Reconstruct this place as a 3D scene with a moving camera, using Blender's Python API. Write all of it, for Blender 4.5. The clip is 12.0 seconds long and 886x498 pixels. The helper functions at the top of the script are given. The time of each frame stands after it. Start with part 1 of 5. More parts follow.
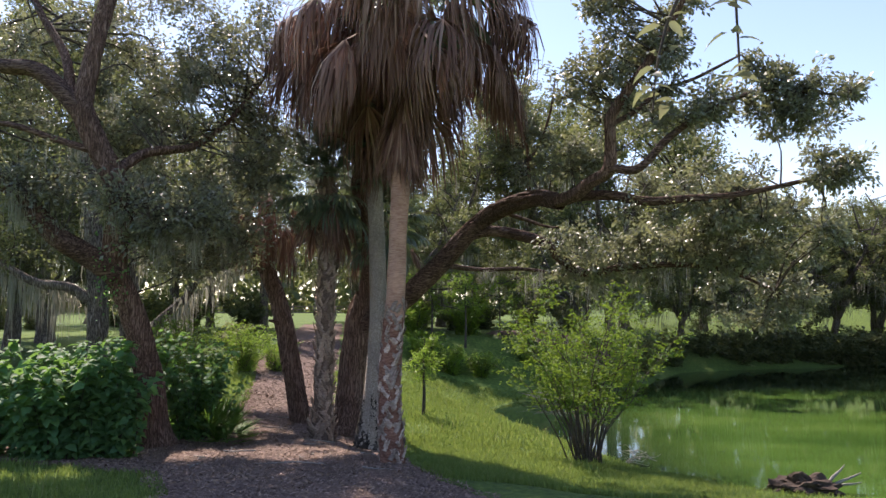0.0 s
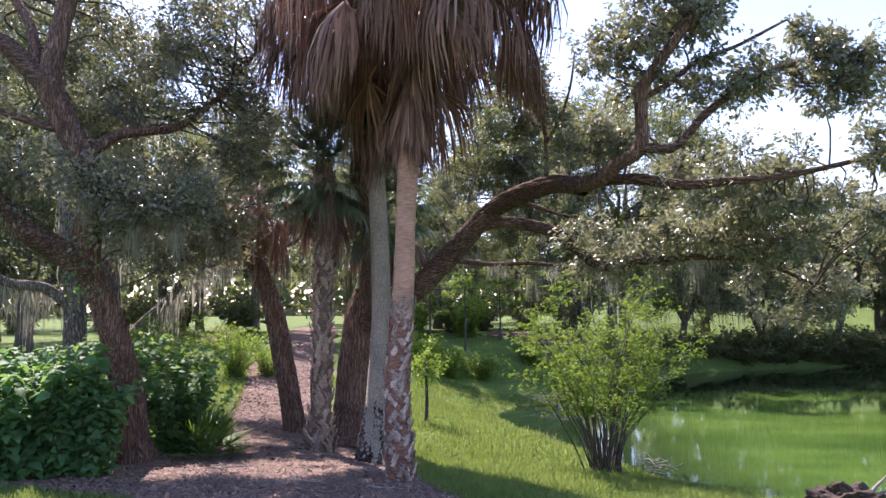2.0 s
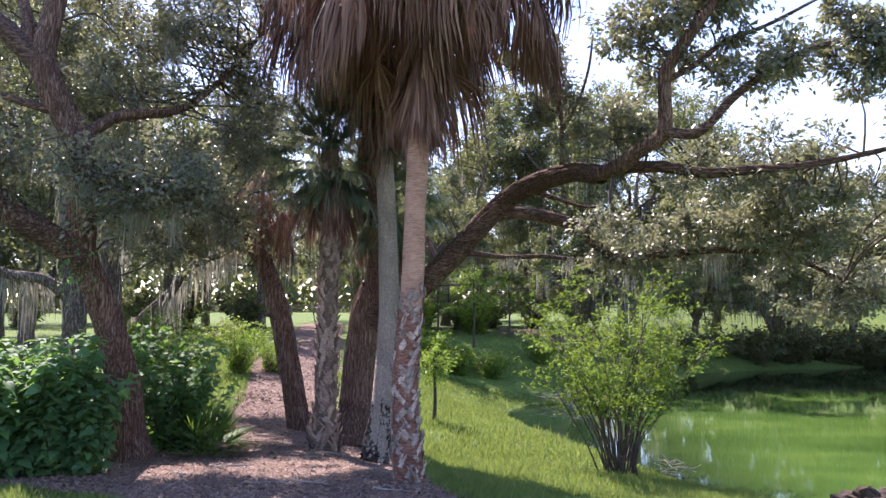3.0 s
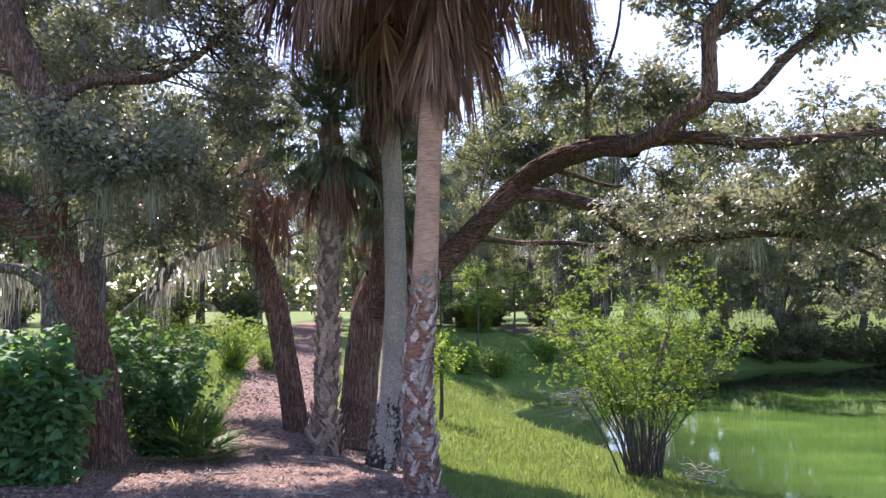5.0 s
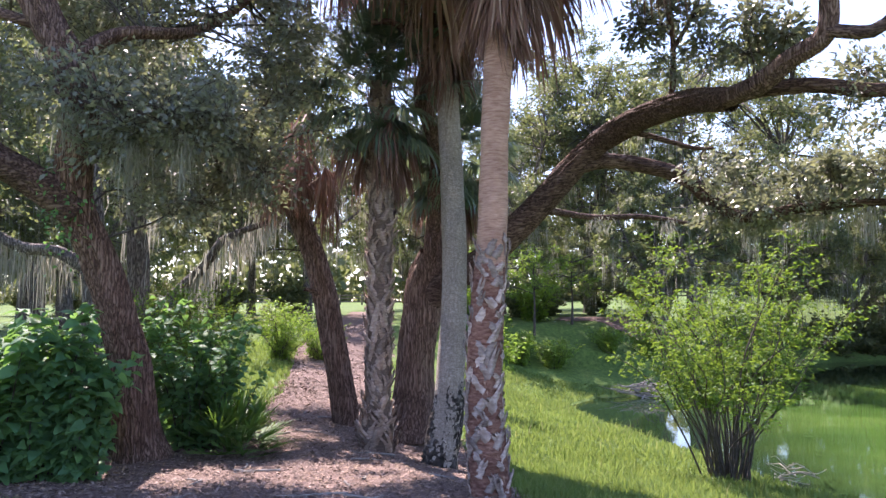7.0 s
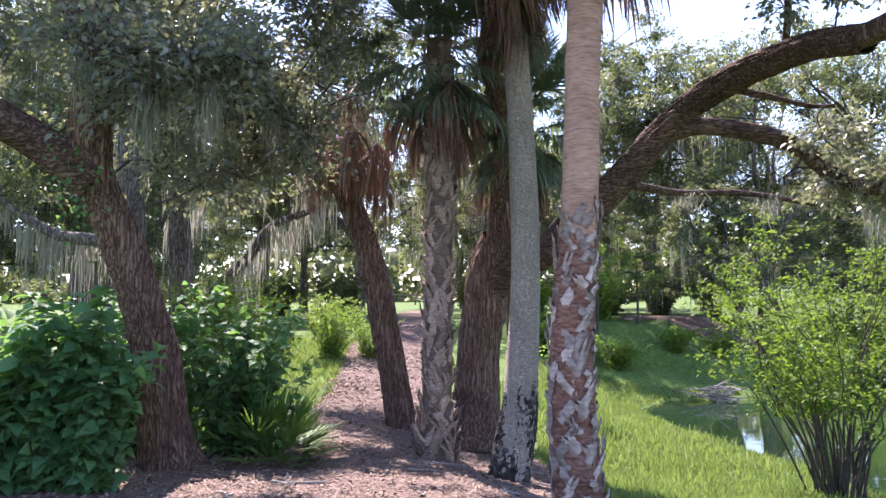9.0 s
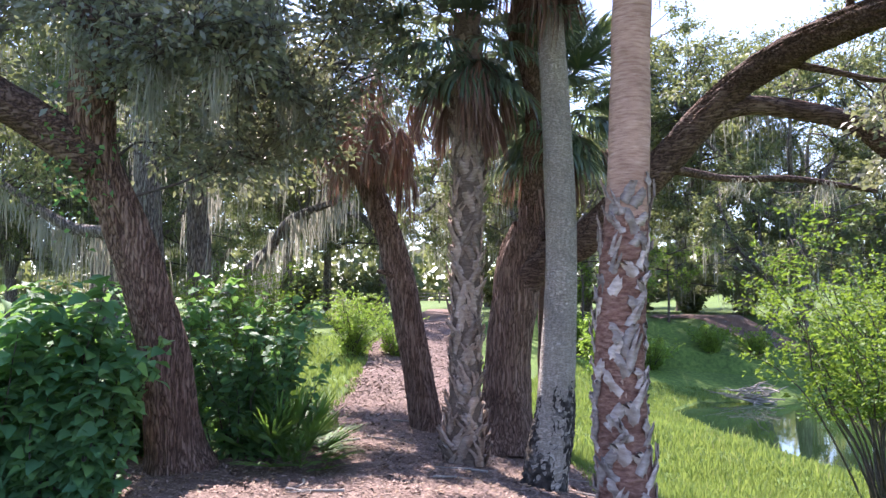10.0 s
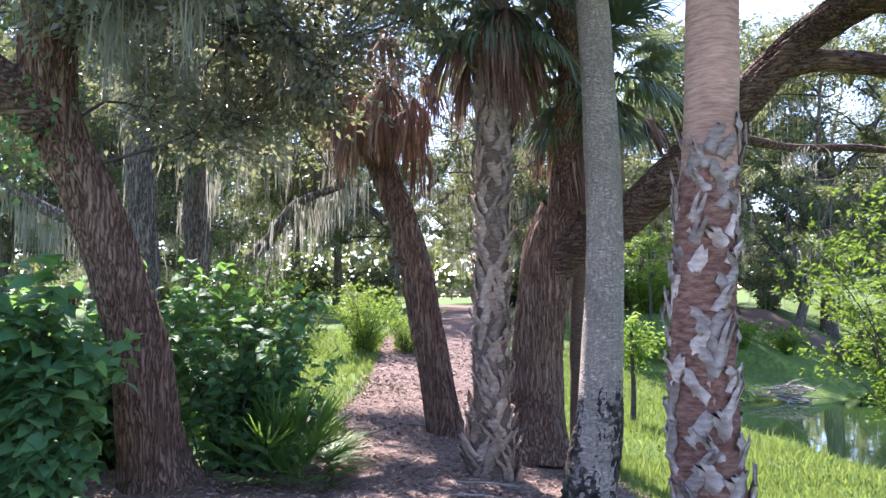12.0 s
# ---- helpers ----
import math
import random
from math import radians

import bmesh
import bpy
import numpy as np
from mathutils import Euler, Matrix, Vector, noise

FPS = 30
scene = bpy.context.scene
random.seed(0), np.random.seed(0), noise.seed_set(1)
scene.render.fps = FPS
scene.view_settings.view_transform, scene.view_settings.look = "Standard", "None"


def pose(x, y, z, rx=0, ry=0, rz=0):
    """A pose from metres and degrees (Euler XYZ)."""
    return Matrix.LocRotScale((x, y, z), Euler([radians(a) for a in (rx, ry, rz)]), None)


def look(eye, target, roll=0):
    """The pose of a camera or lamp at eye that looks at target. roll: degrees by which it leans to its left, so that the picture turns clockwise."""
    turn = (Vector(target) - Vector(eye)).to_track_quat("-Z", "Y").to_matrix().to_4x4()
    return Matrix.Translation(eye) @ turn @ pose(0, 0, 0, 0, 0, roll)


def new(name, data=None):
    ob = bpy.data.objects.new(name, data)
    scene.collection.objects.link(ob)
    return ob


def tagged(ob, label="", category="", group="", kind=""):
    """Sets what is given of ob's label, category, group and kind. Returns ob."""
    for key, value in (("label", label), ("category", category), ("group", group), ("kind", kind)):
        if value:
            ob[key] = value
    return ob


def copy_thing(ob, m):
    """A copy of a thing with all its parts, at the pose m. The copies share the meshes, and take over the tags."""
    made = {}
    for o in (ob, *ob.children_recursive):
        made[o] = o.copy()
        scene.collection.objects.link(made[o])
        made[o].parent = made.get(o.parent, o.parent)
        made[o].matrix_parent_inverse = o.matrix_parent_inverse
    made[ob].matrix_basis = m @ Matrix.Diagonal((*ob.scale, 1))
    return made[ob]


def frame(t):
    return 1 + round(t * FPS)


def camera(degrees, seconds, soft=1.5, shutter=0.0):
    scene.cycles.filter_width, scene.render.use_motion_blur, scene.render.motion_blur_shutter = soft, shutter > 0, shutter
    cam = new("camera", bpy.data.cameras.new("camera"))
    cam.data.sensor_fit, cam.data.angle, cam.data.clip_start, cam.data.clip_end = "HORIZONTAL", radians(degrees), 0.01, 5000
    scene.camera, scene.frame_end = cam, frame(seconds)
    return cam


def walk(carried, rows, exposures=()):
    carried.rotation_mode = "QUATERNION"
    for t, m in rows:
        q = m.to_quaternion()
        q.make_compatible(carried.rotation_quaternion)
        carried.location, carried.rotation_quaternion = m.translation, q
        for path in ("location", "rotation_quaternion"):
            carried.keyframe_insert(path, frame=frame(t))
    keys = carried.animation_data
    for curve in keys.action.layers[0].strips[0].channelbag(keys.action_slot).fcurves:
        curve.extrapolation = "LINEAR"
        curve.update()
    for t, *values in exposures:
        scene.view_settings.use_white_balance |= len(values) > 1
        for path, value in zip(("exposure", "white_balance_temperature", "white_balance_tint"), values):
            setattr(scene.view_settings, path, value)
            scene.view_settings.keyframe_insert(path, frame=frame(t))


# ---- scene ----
cam = camera(61.1, 12.0)
PATH = [
    (0, (0.435, 0.613, 0.828), (0.369, 2.605, 0.995), 0.1),
    (0.5, (0.3, 1.001, 0.806), (0.227, 2.993, 0.974), -0.1),
    (1, (0.244, 1.38, 0.797), (0.173, 3.372, 0.966), -0.3),
    (1.5, (0.09, 1.771, 0.767), (0.039, 3.762, 0.94), -0.4),
    (2, (0.043, 2.106, 0.739), (-0.001, 4.098, 0.913), -0.3),
    (2.5, (0.052, 2.421, 0.708), (-0.001, 4.413, 0.88), -0.1),
    (3, (-0.032, 2.744, 0.659), (-0.096, 4.736, 0.828), 0.1),
    (5, (-0.33, 4.114, 0.48), (-0.388, 6.106, 0.65), -0.0),
    (5.5, (-0.378, 4.46, 0.444), (-0.453, 6.452, 0.608), -0.1),
    (6, (-0.538, 4.805, 0.383), (-0.636, 6.796, 0.541), -0.2),
    (6.5, (-0.576, 5.138, 0.326), (-0.721, 7.127, 0.48), -0.1),
    (7, (-0.602, 5.496, 0.293), (-0.791, 7.482, 0.443), -0.0),
    (9, (-0.968, 7.014, 0.1), (-1.295, 8.981, 0.254), 0.1),
    (9.5, (-1.015, 7.376, 0.066), (-1.383, 9.336, 0.217), 0.2),
    (10, (-1.149, 7.728, 0.029), (-1.538, 9.684, 0.181), 0.2),
    (10.5, (-1.282, 8.043, 0.009), (-1.681, 9.997, 0.157), 0.2),
    (11, (-1.327, 8.357, -0.006), (-1.743, 10.308, 0.137), 0.1),
    (11.5, (-1.44, 8.674, -0.042), (-1.86, 10.624, 0.102), 0.1),
    (12, (-1.531, 9.01, -0.073), (-1.949, 10.961, 0.072), -0.0),
]
EXPOSURE = [(0, 0.85, 6750, 24), (1, 1.22, 6550, 30), (2, 1.42, 6400, 34), (5, 1.6, 6300, 34), (9, 1.78, 6150, 31), (12, 2.0, 6000, 28)]
walk(cam, [(t, look(eye, target, roll)) for t, eye, target, roll in PATH], EXPOSURE)

# ---- sky and sun: late sun ahead and to the walker's left ----
SUN_AZ, SUN_EL = 30.0, 51.0  # degrees to the left of straight ahead (+y), and above the horizon
to_sun = Vector((-math.sin(radians(SUN_AZ)) * math.cos(radians(SUN_EL)), math.cos(radians(SUN_AZ)) * math.cos(radians(SUN_EL)), math.sin(radians(SUN_EL))))
world = bpy.data.worlds.new("world")
scene.world = world
world.use_nodes = True
wn = world.node_tree
sky = wn.nodes.new("ShaderNodeTexSky")
sky.sky_type = "NISHITA"
sky.sun_disc = False
sky.sun_elevation = radians(SUN_EL)
sky.sun_rotation = radians(-SUN_AZ)
sky.dust_density = 0.3
sky.air_density = 1.0
wn.links.new(sky.outputs["Color"], wn.nodes["Background"].inputs["Color"])
wn.nodes["Background"].inputs["Strength"].default_value = 0.14
sun = new("sun", bpy.data.lights.new("sun", "SUN"))
sun.data.energy = 4.6
sun.data.angle = radians(0.6)
sun.data.color = (1.0, 0.93, 0.80)
sun.matrix_world = look((0, 0, 40), tuple(Vector((0, 0, 40)) - to_sun))


# ---- materials ----
def shader(name):
    m = bpy.data.materials.new(name)
    m.use_nodes = True
    t = m.node_tree
    return m, t, t.nodes["Principled BSDF"], t.nodes["Material Output"]


def noise_ramp(t, stops, scale, detail=6.0, stretch=(1, 1, 1), coord="Object", rough=0.6):
    co = t.nodes.new("ShaderNodeTexCoord")
    mp = t.nodes.new("ShaderNodeMapping")
    mp.inputs["Scale"].default_value = stretch
    t.links.new(co.outputs[coord], mp.inputs["Vector"])
    n = t.nodes.new("ShaderNodeTexNoise")
    n.inputs["Scale"].default_value = scale
    n.inputs["Detail"].default_value = detail
    n.inputs["Roughness"].default_value = rough
    t.links.new(mp.outputs["Vector"], n.inputs["Vector"])
    r = t.nodes.new("ShaderNodeValToRGB")
    while len(r.color_ramp.elements) < len(stops):
        r.color_ramp.elements.new(0.5)
    for e, (p, c) in zip(r.color_ramp.elements, stops):
        e.position, e.color = p, (*c, 1)
    t.links.new(n.outputs["Fac"], r.inputs["Fac"])
    return n, r


def mix(t, a, b, fac, mode="MIX"):
    n = t.nodes.new("ShaderNodeMix")
    n.data_type, n.blend_type = "RGBA", mode
    for sock, v in ((n.inputs[0], fac), (n.inputs[6], a), (n.inputs[7], b)):
        if isinstance(v, bpy.types.NodeSocket):
            t.links.new(v, sock)
        else:
            sock.default_value = v
    return n.outputs[2]


def bump(t, p, height, strength, dist):
    b = t.nodes.new("ShaderNodeBump")
    b.inputs["Strength"].default_value = strength
    b.inputs["Distance"].default_value = dist
    t.links.new(height, b.inputs["Height"])
    t.links.new(b.outputs["Normal"], p.inputs["Normal"])


def surface(name, stops, scale, stops2=None, scale2=1.0, fac2=0.5, rough=0.85, stretch=(1, 1, 1), bump_s=0.5, bump_d=0.02, spec=0.3, vary=0.0):
    """A plain worn surface: fine grain, a second larger pattern over it, and relief."""
    m, t, p, _ = shader(name)
    n, r = noise_ramp(t, stops, scale, 8, stretch)
    c = r.outputs["Color"]
    if stops2:
        _, r2 = noise_ramp(t, stops2, scale2, 4)
        c = mix(t, c, r2.outputs["Color"], fac2, "OVERLAY")
    if vary:
        g = t.nodes.new("ShaderNodeNewGeometry")
        o = t.nodes.new("ShaderNodeObjectInfo")
        add = t.nodes.new("ShaderNodeMath")
        add.operation = "ADD"
        t.links.new(g.outputs["Random Per Island"], add.inputs[0])
        t.links.new(o.outputs["Random"], add.inputs[1])
        fr = t.nodes.new("ShaderNodeMath")
        fr.operation = "FRACT"
        t.links.new(add.outputs[0], fr.inputs[0])
        h = t.nodes.new("ShaderNodeHueSaturation")
        mr = t.nodes.new("ShaderNodeMapRange")
        mr.inputs["To Min"].default_value, mr.inputs["To Max"].default_value = 1 - vary, 1 + vary
        t.links.new(fr.outputs[0], mr.inputs["Value"])
        t.links.new(mr.outputs["Result"], h.inputs["Value"])
        t.links.new(c, h.inputs["Color"])
        c = h.outputs["Color"]
    t.links.new(c, p.inputs["Base Color"])
    p.inputs["Roughness"].default_value = rough
    p.inputs["Specular IOR Level"].default_value = spec
    if bump_s:
        bump(t, p, n.outputs["Fac"], bump_s, bump_d)
    return m


def leaf_material(name, stops, through_colour, gloss=0.45, thin=0.4, spec=0.5):
    """A leaf: coloured at random leaf by leaf, glossy above, and letting light through."""
    m, t, p, out = shader(name)
    g = t.nodes.new("ShaderNodeNewGeometry")
    o = t.nodes.new("ShaderNodeObjectInfo")
    add = t.nodes.new("ShaderNodeMath")
    add.operation = "ADD"
    t.links.new(g.outputs["Random Per Island"], add.inputs[0])
    mul = t.nodes.new("ShaderNodeMath")
    mul.operation = "MULTIPLY"
    mul.inputs[1].default_value = 0.25
    t.links.new(o.outputs["Random"], mul.inputs[0])
    t.links.new(mul.outputs[0], add.inputs[1])
    sc = t.nodes.new("ShaderNodeMath")
    sc.operation = "MULTIPLY"
    sc.inputs[1].default_value = 0.8
    t.links.new(add.outputs[0], sc.inputs[0])
    r = t.nodes.new("ShaderNodeValToRGB")
    while len(r.color_ramp.elements) < len(stops):
        r.color_ramp.elements.new(0.5)
    for e, (q, c) in zip(r.color_ramp.elements, stops):
        e.position, e.color = q, (*c, 1)
    t.links.new(sc.outputs[0], r.inputs["Fac"])
    _, r2 = noise_ramp(t, [(0.3, (0.35, 0.35, 0.35)), (0.7, (0.65, 0.65, 0.65))], 0.9, 3)
    c = mix(t, r.outputs["Color"], r2.outputs["Color"], 0.7, "OVERLAY")
    t.links.new(c, p.inputs["Base Color"])
    p.inputs["Roughness"].default_value = gloss
    p.inputs["Specular IOR Level"].default_value = spec
    tr = t.nodes.new("ShaderNodeBsdfTranslucent")
    t.links.new(mix(t, c, (*through_colour, 1), 0.6), tr.inputs["Color"])
    ms = t.nodes.new("ShaderNodeMixShader")
    ms.inputs["Fac"].default_value = thin
    t.links.new(p.outputs["BSDF"], ms.inputs[1])
    t.links.new(tr.outputs["BSDF"], ms.inputs[2])
    t.links.new(ms.outputs["Shader"], out.inputs["Surface"])
    return m


def bark_material(name, dark, mid, light, plates=(15, 15, 4.5)):
    """Furrowed bark: long plates between dark cracks, with grain and broad stains."""
    m, t, p, _ = shader(name)
    co = t.nodes.new("ShaderNodeTexCoord")
    mp = t.nodes.new("ShaderNodeMapping")
    mp.inputs["Scale"].default_value = plates
    n = t.nodes.new("ShaderNodeTexNoise")
    n.inputs["Scale"].default_value = 3.0
    n.inputs["Detail"].default_value = 5.0
    t.links.new(co.outputs["Object"], n.inputs["Vector"])
    wob = mix(t, co.outputs["Object"], n.outputs["Color"], 0.09)
    t.links.new(wob, mp.inputs["Vector"])
    fu = t.nodes.new("ShaderNodeTexNoise")
    fu.inputs["Scale"].default_value = 1.0
    fu.inputs["Detail"].default_value = 1.6
    t.links.new(mp.outputs["Vector"], fu.inputs["Vector"])
    off = t.nodes.new("ShaderNodeMath")
    off.operation = "SUBTRACT"
    off.inputs[1].default_value = 0.5
    t.links.new(fu.outputs["Fac"], off.inputs[0])
    ab = t.nodes.new("ShaderNodeMath")
    ab.operation = "ABSOLUTE"
    t.links.new(off.outputs[0], ab.inputs[0])
    r = t.nodes.new("ShaderNodeValToRGB")
    r.color_ramp.elements.new(0.5)
    for e, (q, c) in zip(r.color_ramp.elements, ((0.0, dark), (0.06, mid), (0.2, light))):
        e.position, e.color = q, (*c, 1)
    t.links.new(ab.outputs[0], r.inputs["Fac"])
    _, g = noise_ramp(t, [(0.3, (0.3, 0.3, 0.3)), (0.7, (0.7, 0.68, 0.66))], 40, 6, (1, 1, 0.35))
    _, s = noise_ramp(t, [(0.3, (0.34, 0.33, 0.33)), (0.7, (0.64, 0.61, 0.58))], 1.1, 4)
    c = mix(t, r.outputs["Color"], g.outputs["Color"], 0.6, "OVERLAY")
    c = mix(t, c, s.outputs["Color"], 0.6, "OVERLAY")
    t.links.new(c, p.inputs["Base Color"])
    p.inputs["Roughness"].default_value = 0.9
    p.inputs["Specular IOR Level"].default_value = 0.25
    bump(t, p, r.outputs["Color"], 1.0, 0.12)
    return m


M_OAK = leaf_material("oak_leaves", [(0.0, (0.10, 0.125, 0.105)), (0.45, (0.165, 0.185, 0.15)), (0.8, (0.225, 0.235, 0.15)), (1.0, (0.33, 0.30, 0.14))], (0.38, 0.40, 0.15), 0.38, 0.36, 0.7)
M_FAR = leaf_material("far_oak_leaves", [(0.0, (0.06, 0.09, 0.055)), (0.5, (0.11, 0.145, 0.075)), (1.0, (0.22, 0.225, 0.085))], (0.34, 0.38, 0.11), 0.5, 0.42, 0.4)
M_BROAD = leaf_material("broad_leaves", [(0.0, (0.06, 0.16, 0.082)), (0.6, (0.095, 0.22, 0.10)), (1.0, (0.15, 0.29, 0.09))], (0.32, 0.56, 0.08), 0.58, 0.42, 0.25)
M_SHRUB = leaf_material("shrub_leaves", [(0.0, (0.035, 0.09, 0.025)), (0.6, (0.065, 0.145, 0.032)), (1.0, (0.15, 0.24, 0.04))], (0.36, 0.52, 0.04), 0.62, 0.38, 0.3)
M_BRIGHT = leaf_material("sapling_leaves", [(0.0, (0.084, 0.18, 0.036)), (0.6, (0.144, 0.252, 0.048)), (1.0, (0.24, 0.348, 0.06))], (0.40, 0.60, 0.06), 0.5, 0.5)
M_FROND = leaf_material("palm_frond", [(0.0, (0.075, 0.13, 0.105)), (0.6, (0.12, 0.185, 0.135)), (1.0, (0.21, 0.25, 0.13))], (0.36, 0.42, 0.13), 0.34, 0.32, 0.85)
M_DEAD = leaf_material("dead_frond", [(0.0, (0.12, 0.062, 0.048)), (0.5, (0.25, 0.15, 0.12)), (1.0, (0.45, 0.33, 0.27))], (0.28, 0.13, 0.09), 0.75, 0.14, 0.2)
M_PALMETTO = leaf_material("palmetto_leaves", [(0.0, (0.052, 0.13, 0.039)), (1.0, (0.13, 0.247, 0.052))], (0.28, 0.50, 0.05), 0.55, 0.32, 0.35)
M_GRASS = leaf_material("grass_blades", [(0.0, (0.06, 0.125, 0.035)), (0.5, (0.105, 0.185, 0.05)), (0.85, (0.19, 0.265, 0.08)), (1.0, (0.38, 0.34, 0.19))], (0.38, 0.48, 0.09), 0.6, 0.4, 0.3)
M_MOSS = leaf_material("hanging_moss", [(0.0, (0.20, 0.205, 0.165)), (0.6, (0.30, 0.305, 0.25)), (1.0, (0.42, 0.415, 0.35))], (0.48, 0.46, 0.37), 0.9, 0.48, 0.1)
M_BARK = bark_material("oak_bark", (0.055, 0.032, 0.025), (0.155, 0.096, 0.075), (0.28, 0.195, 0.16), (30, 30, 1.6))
# for level limbs: plates turned along x, all tones a third darker
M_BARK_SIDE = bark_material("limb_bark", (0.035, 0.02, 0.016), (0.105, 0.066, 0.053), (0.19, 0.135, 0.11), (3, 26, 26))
M_BARK_GREY = bark_material("grey_bark", (0.05, 0.043, 0.038), (0.15, 0.13, 0.115), (0.28, 0.255, 0.23), (22, 22, 4))
M_TWIG = surface("twig_bark", [(0.3, (0.04, 0.033, 0.028)), (0.7, (0.12, 0.10, 0.085))], 12, bump_s=0.3)
M_PALM_GREY = bark_material("grey_palm_trunk", (0.33, 0.285, 0.24), (0.47, 0.42, 0.36), (0.56, 0.505, 0.44), (18, 18, 60))
M_PALM_RED = surface("fibrous_palm_trunk", [(0.22, (0.20, 0.115, 0.085)), (0.5, (0.43, 0.275, 0.205)), (0.78, (0.58, 0.42, 0.33))], 7, [(0.3, (0.33, 0.27, 0.25)), (0.7, (0.66, 0.61, 0.57))], 1.8, 0.7, 0.9, (1.2, 1.2, 8.0), 0.9, 0.02)
M_RED_FIBRE = surface("dark_red_trunk_fibre", [(0.25, (0.085, 0.036, 0.027)), (0.5, (0.24, 0.125, 0.092)), (0.78, (0.43, 0.275, 0.215))], 11, [(0.3, (0.3, 0.27, 0.26)), (0.7, (0.66, 0.62, 0.6))], 2.6, 0.8, 0.95, (1.2, 1.2, 3.5), 1.0, 0.04)
M_BOOT = surface("leaf_boot", [(0.25, (0.24, 0.175, 0.145)), (0.55, (0.42, 0.35, 0.31)), (0.8, (0.60, 0.545, 0.50))], 11, [(0.3, (0.30, 0.27, 0.25)), (0.7, (0.66, 0.63, 0.61))], 4, 0.8, 0.8, (1, 1, 3), 0.8, 0.02, vary=0.4)
M_BOOT_DARK = surface("brown_leaf_boot", [(0.25, (0.17, 0.115, 0.088)), (0.55, (0.34, 0.262, 0.215)), (0.8, (0.52, 0.435, 0.375))], 9, [(0.3, (0.36, 0.34, 0.32)), (0.7, (0.62, 0.6, 0.58))], 2, 0.5, 0.85, (1, 1, 3), 0.5, 0.012, vary=0.4)
M_FIBRE = surface("brown_trunk_fibre", [(0.25, (0.07, 0.047, 0.036)), (0.7, (0.21, 0.155, 0.122))], 16, rough=0.95, stretch=(1, 1, 3), bump_s=0.8)
M_ROT = surface("rotten_bark", [(0.35, (0.015, 0.012, 0.01)), (0.52, (0.06, 0.05, 0.042)), (0.68, (0.25, 0.22, 0.19))], 10, rough=0.95, bump_s=1.0, bump_d=0.05)
M_MULCH = surface("wood_mulch", [(0.25, (0.065, 0.043, 0.035)), (0.5, (0.175, 0.12, 0.099)), (0.75, (0.35, 0.265, 0.222))], 26, [(0.3, (0.36, 0.34, 0.33)), (0.7, (0.6, 0.57, 0.56))], 0.9, 0.6, 0.95, (1, 1, 1), 1.0, 0.03)
M_CHIP = surface("wood_chips", [(0.3, (0.135, 0.09, 0.07)), (0.7, (0.34, 0.25, 0.2))], 20, rough=0.9, bump_s=0.3, vary=0.6)
M_LITTER = surface("fallen_leaves", [(0.3, (0.14, 0.085, 0.05)), (0.7, (0.34, 0.23, 0.15))], 20, rough=0.7, bump_s=0.2, vary=0.5)
M_GROUND = surface("grassy_ground", [(0.25, (0.0455, 0.078, 0.0195)), (0.5, (0.091, 0.156, 0.0325)), (0.75, (0.169, 0.234, 0.052))], 7, [(0.35, (0.34, 0.34, 0.34)), (0.65, (0.64, 0.62, 0.52))], 0.35, 0.6, 0.95, (1, 1, 1), 1.0, 0.06)
M_DEADWOOD = surface("bleached_deadwood", [(0.3, (0.16, 0.14, 0.12)), (0.7, (0.40, 0.37, 0.33))], 8, rough=0.9, stretch=(1, 1, 4), bump_s=0.5)
M_DIRT = surface("dark_root_soil", [(0.3, (0.02, 0.015, 0.012)), (0.7, (0.12, 0.085, 0.065))], 9, rough=0.95, bump_s=1.0, bump_d=0.05)
M_RAIL = surface("fence_wood", [(0.3, (0.12, 0.10, 0.08)), (0.7, (0.28, 0.24, 0.20))], 6, rough=0.9, bump_s=0.4)


def water_material():
    m, t, p, _ = shader("algae_water")
    n, r = noise_ramp(t, [(0.3, (0.035, 0.085, 0.016)), (0.55, (0.07, 0.14, 0.026)), (0.75, (0.12, 0.20, 0.042))], 0.16, 5, (1, 2.2, 1))
    # the algae film thins out in the inlet
    co = t.nodes.new("ShaderNodeTexCoord")
    xyz = t.nodes.new("ShaderNodeSeparateXYZ")
    t.links.new(co.outputs["Object"], xyz.inputs["Vector"])
    film = t.nodes.new("ShaderNodeMapRange")
    film.inputs["From Min"].default_value, film.inputs["From Max"].default_value = 4.5, 9.5
    t.links.new(xyz.outputs["X"], film.inputs["Value"])
    # beyond a line before the far bank the green gives way to near-black
    end = t.nodes.new("ShaderNodeMapRange")
    end.inputs["From Min"].default_value, end.inputs["From Max"].default_value = 43.5, 41.5
    t.links.new(xyz.outputs["Y"], end.inputs["Value"])
    both = t.nodes.new("ShaderNodeMath")
    both.operation = "MULTIPLY"
    t.links.new(film.outputs["Result"], both.inputs[0])
    t.links.new(end.outputs["Result"], both.inputs[1])
    c = mix(t, (0.012, 0.026, 0.012, 1), r.outputs["Color"], both.outputs[0])
    t.links.new(c, p.inputs["Base Color"])
    p.inputs["Roughness"].default_value = 0.03
    p.inputs["IOR"].default_value = 1.4
    p.inputs["Specular IOR Level"].default_value = 0.5
    n2, _ = noise_ramp(t, [(0, (0, 0, 0)), (1, (1, 1, 1))], 1.2, 3, (1, 2.0, 1))
    bump(t, p, n2.outputs["Fac"], 0.06, 0.03)
    return m


M_WATER = water_material()


# ---- mesh helpers ----
rng = np.random.default_rng(7)


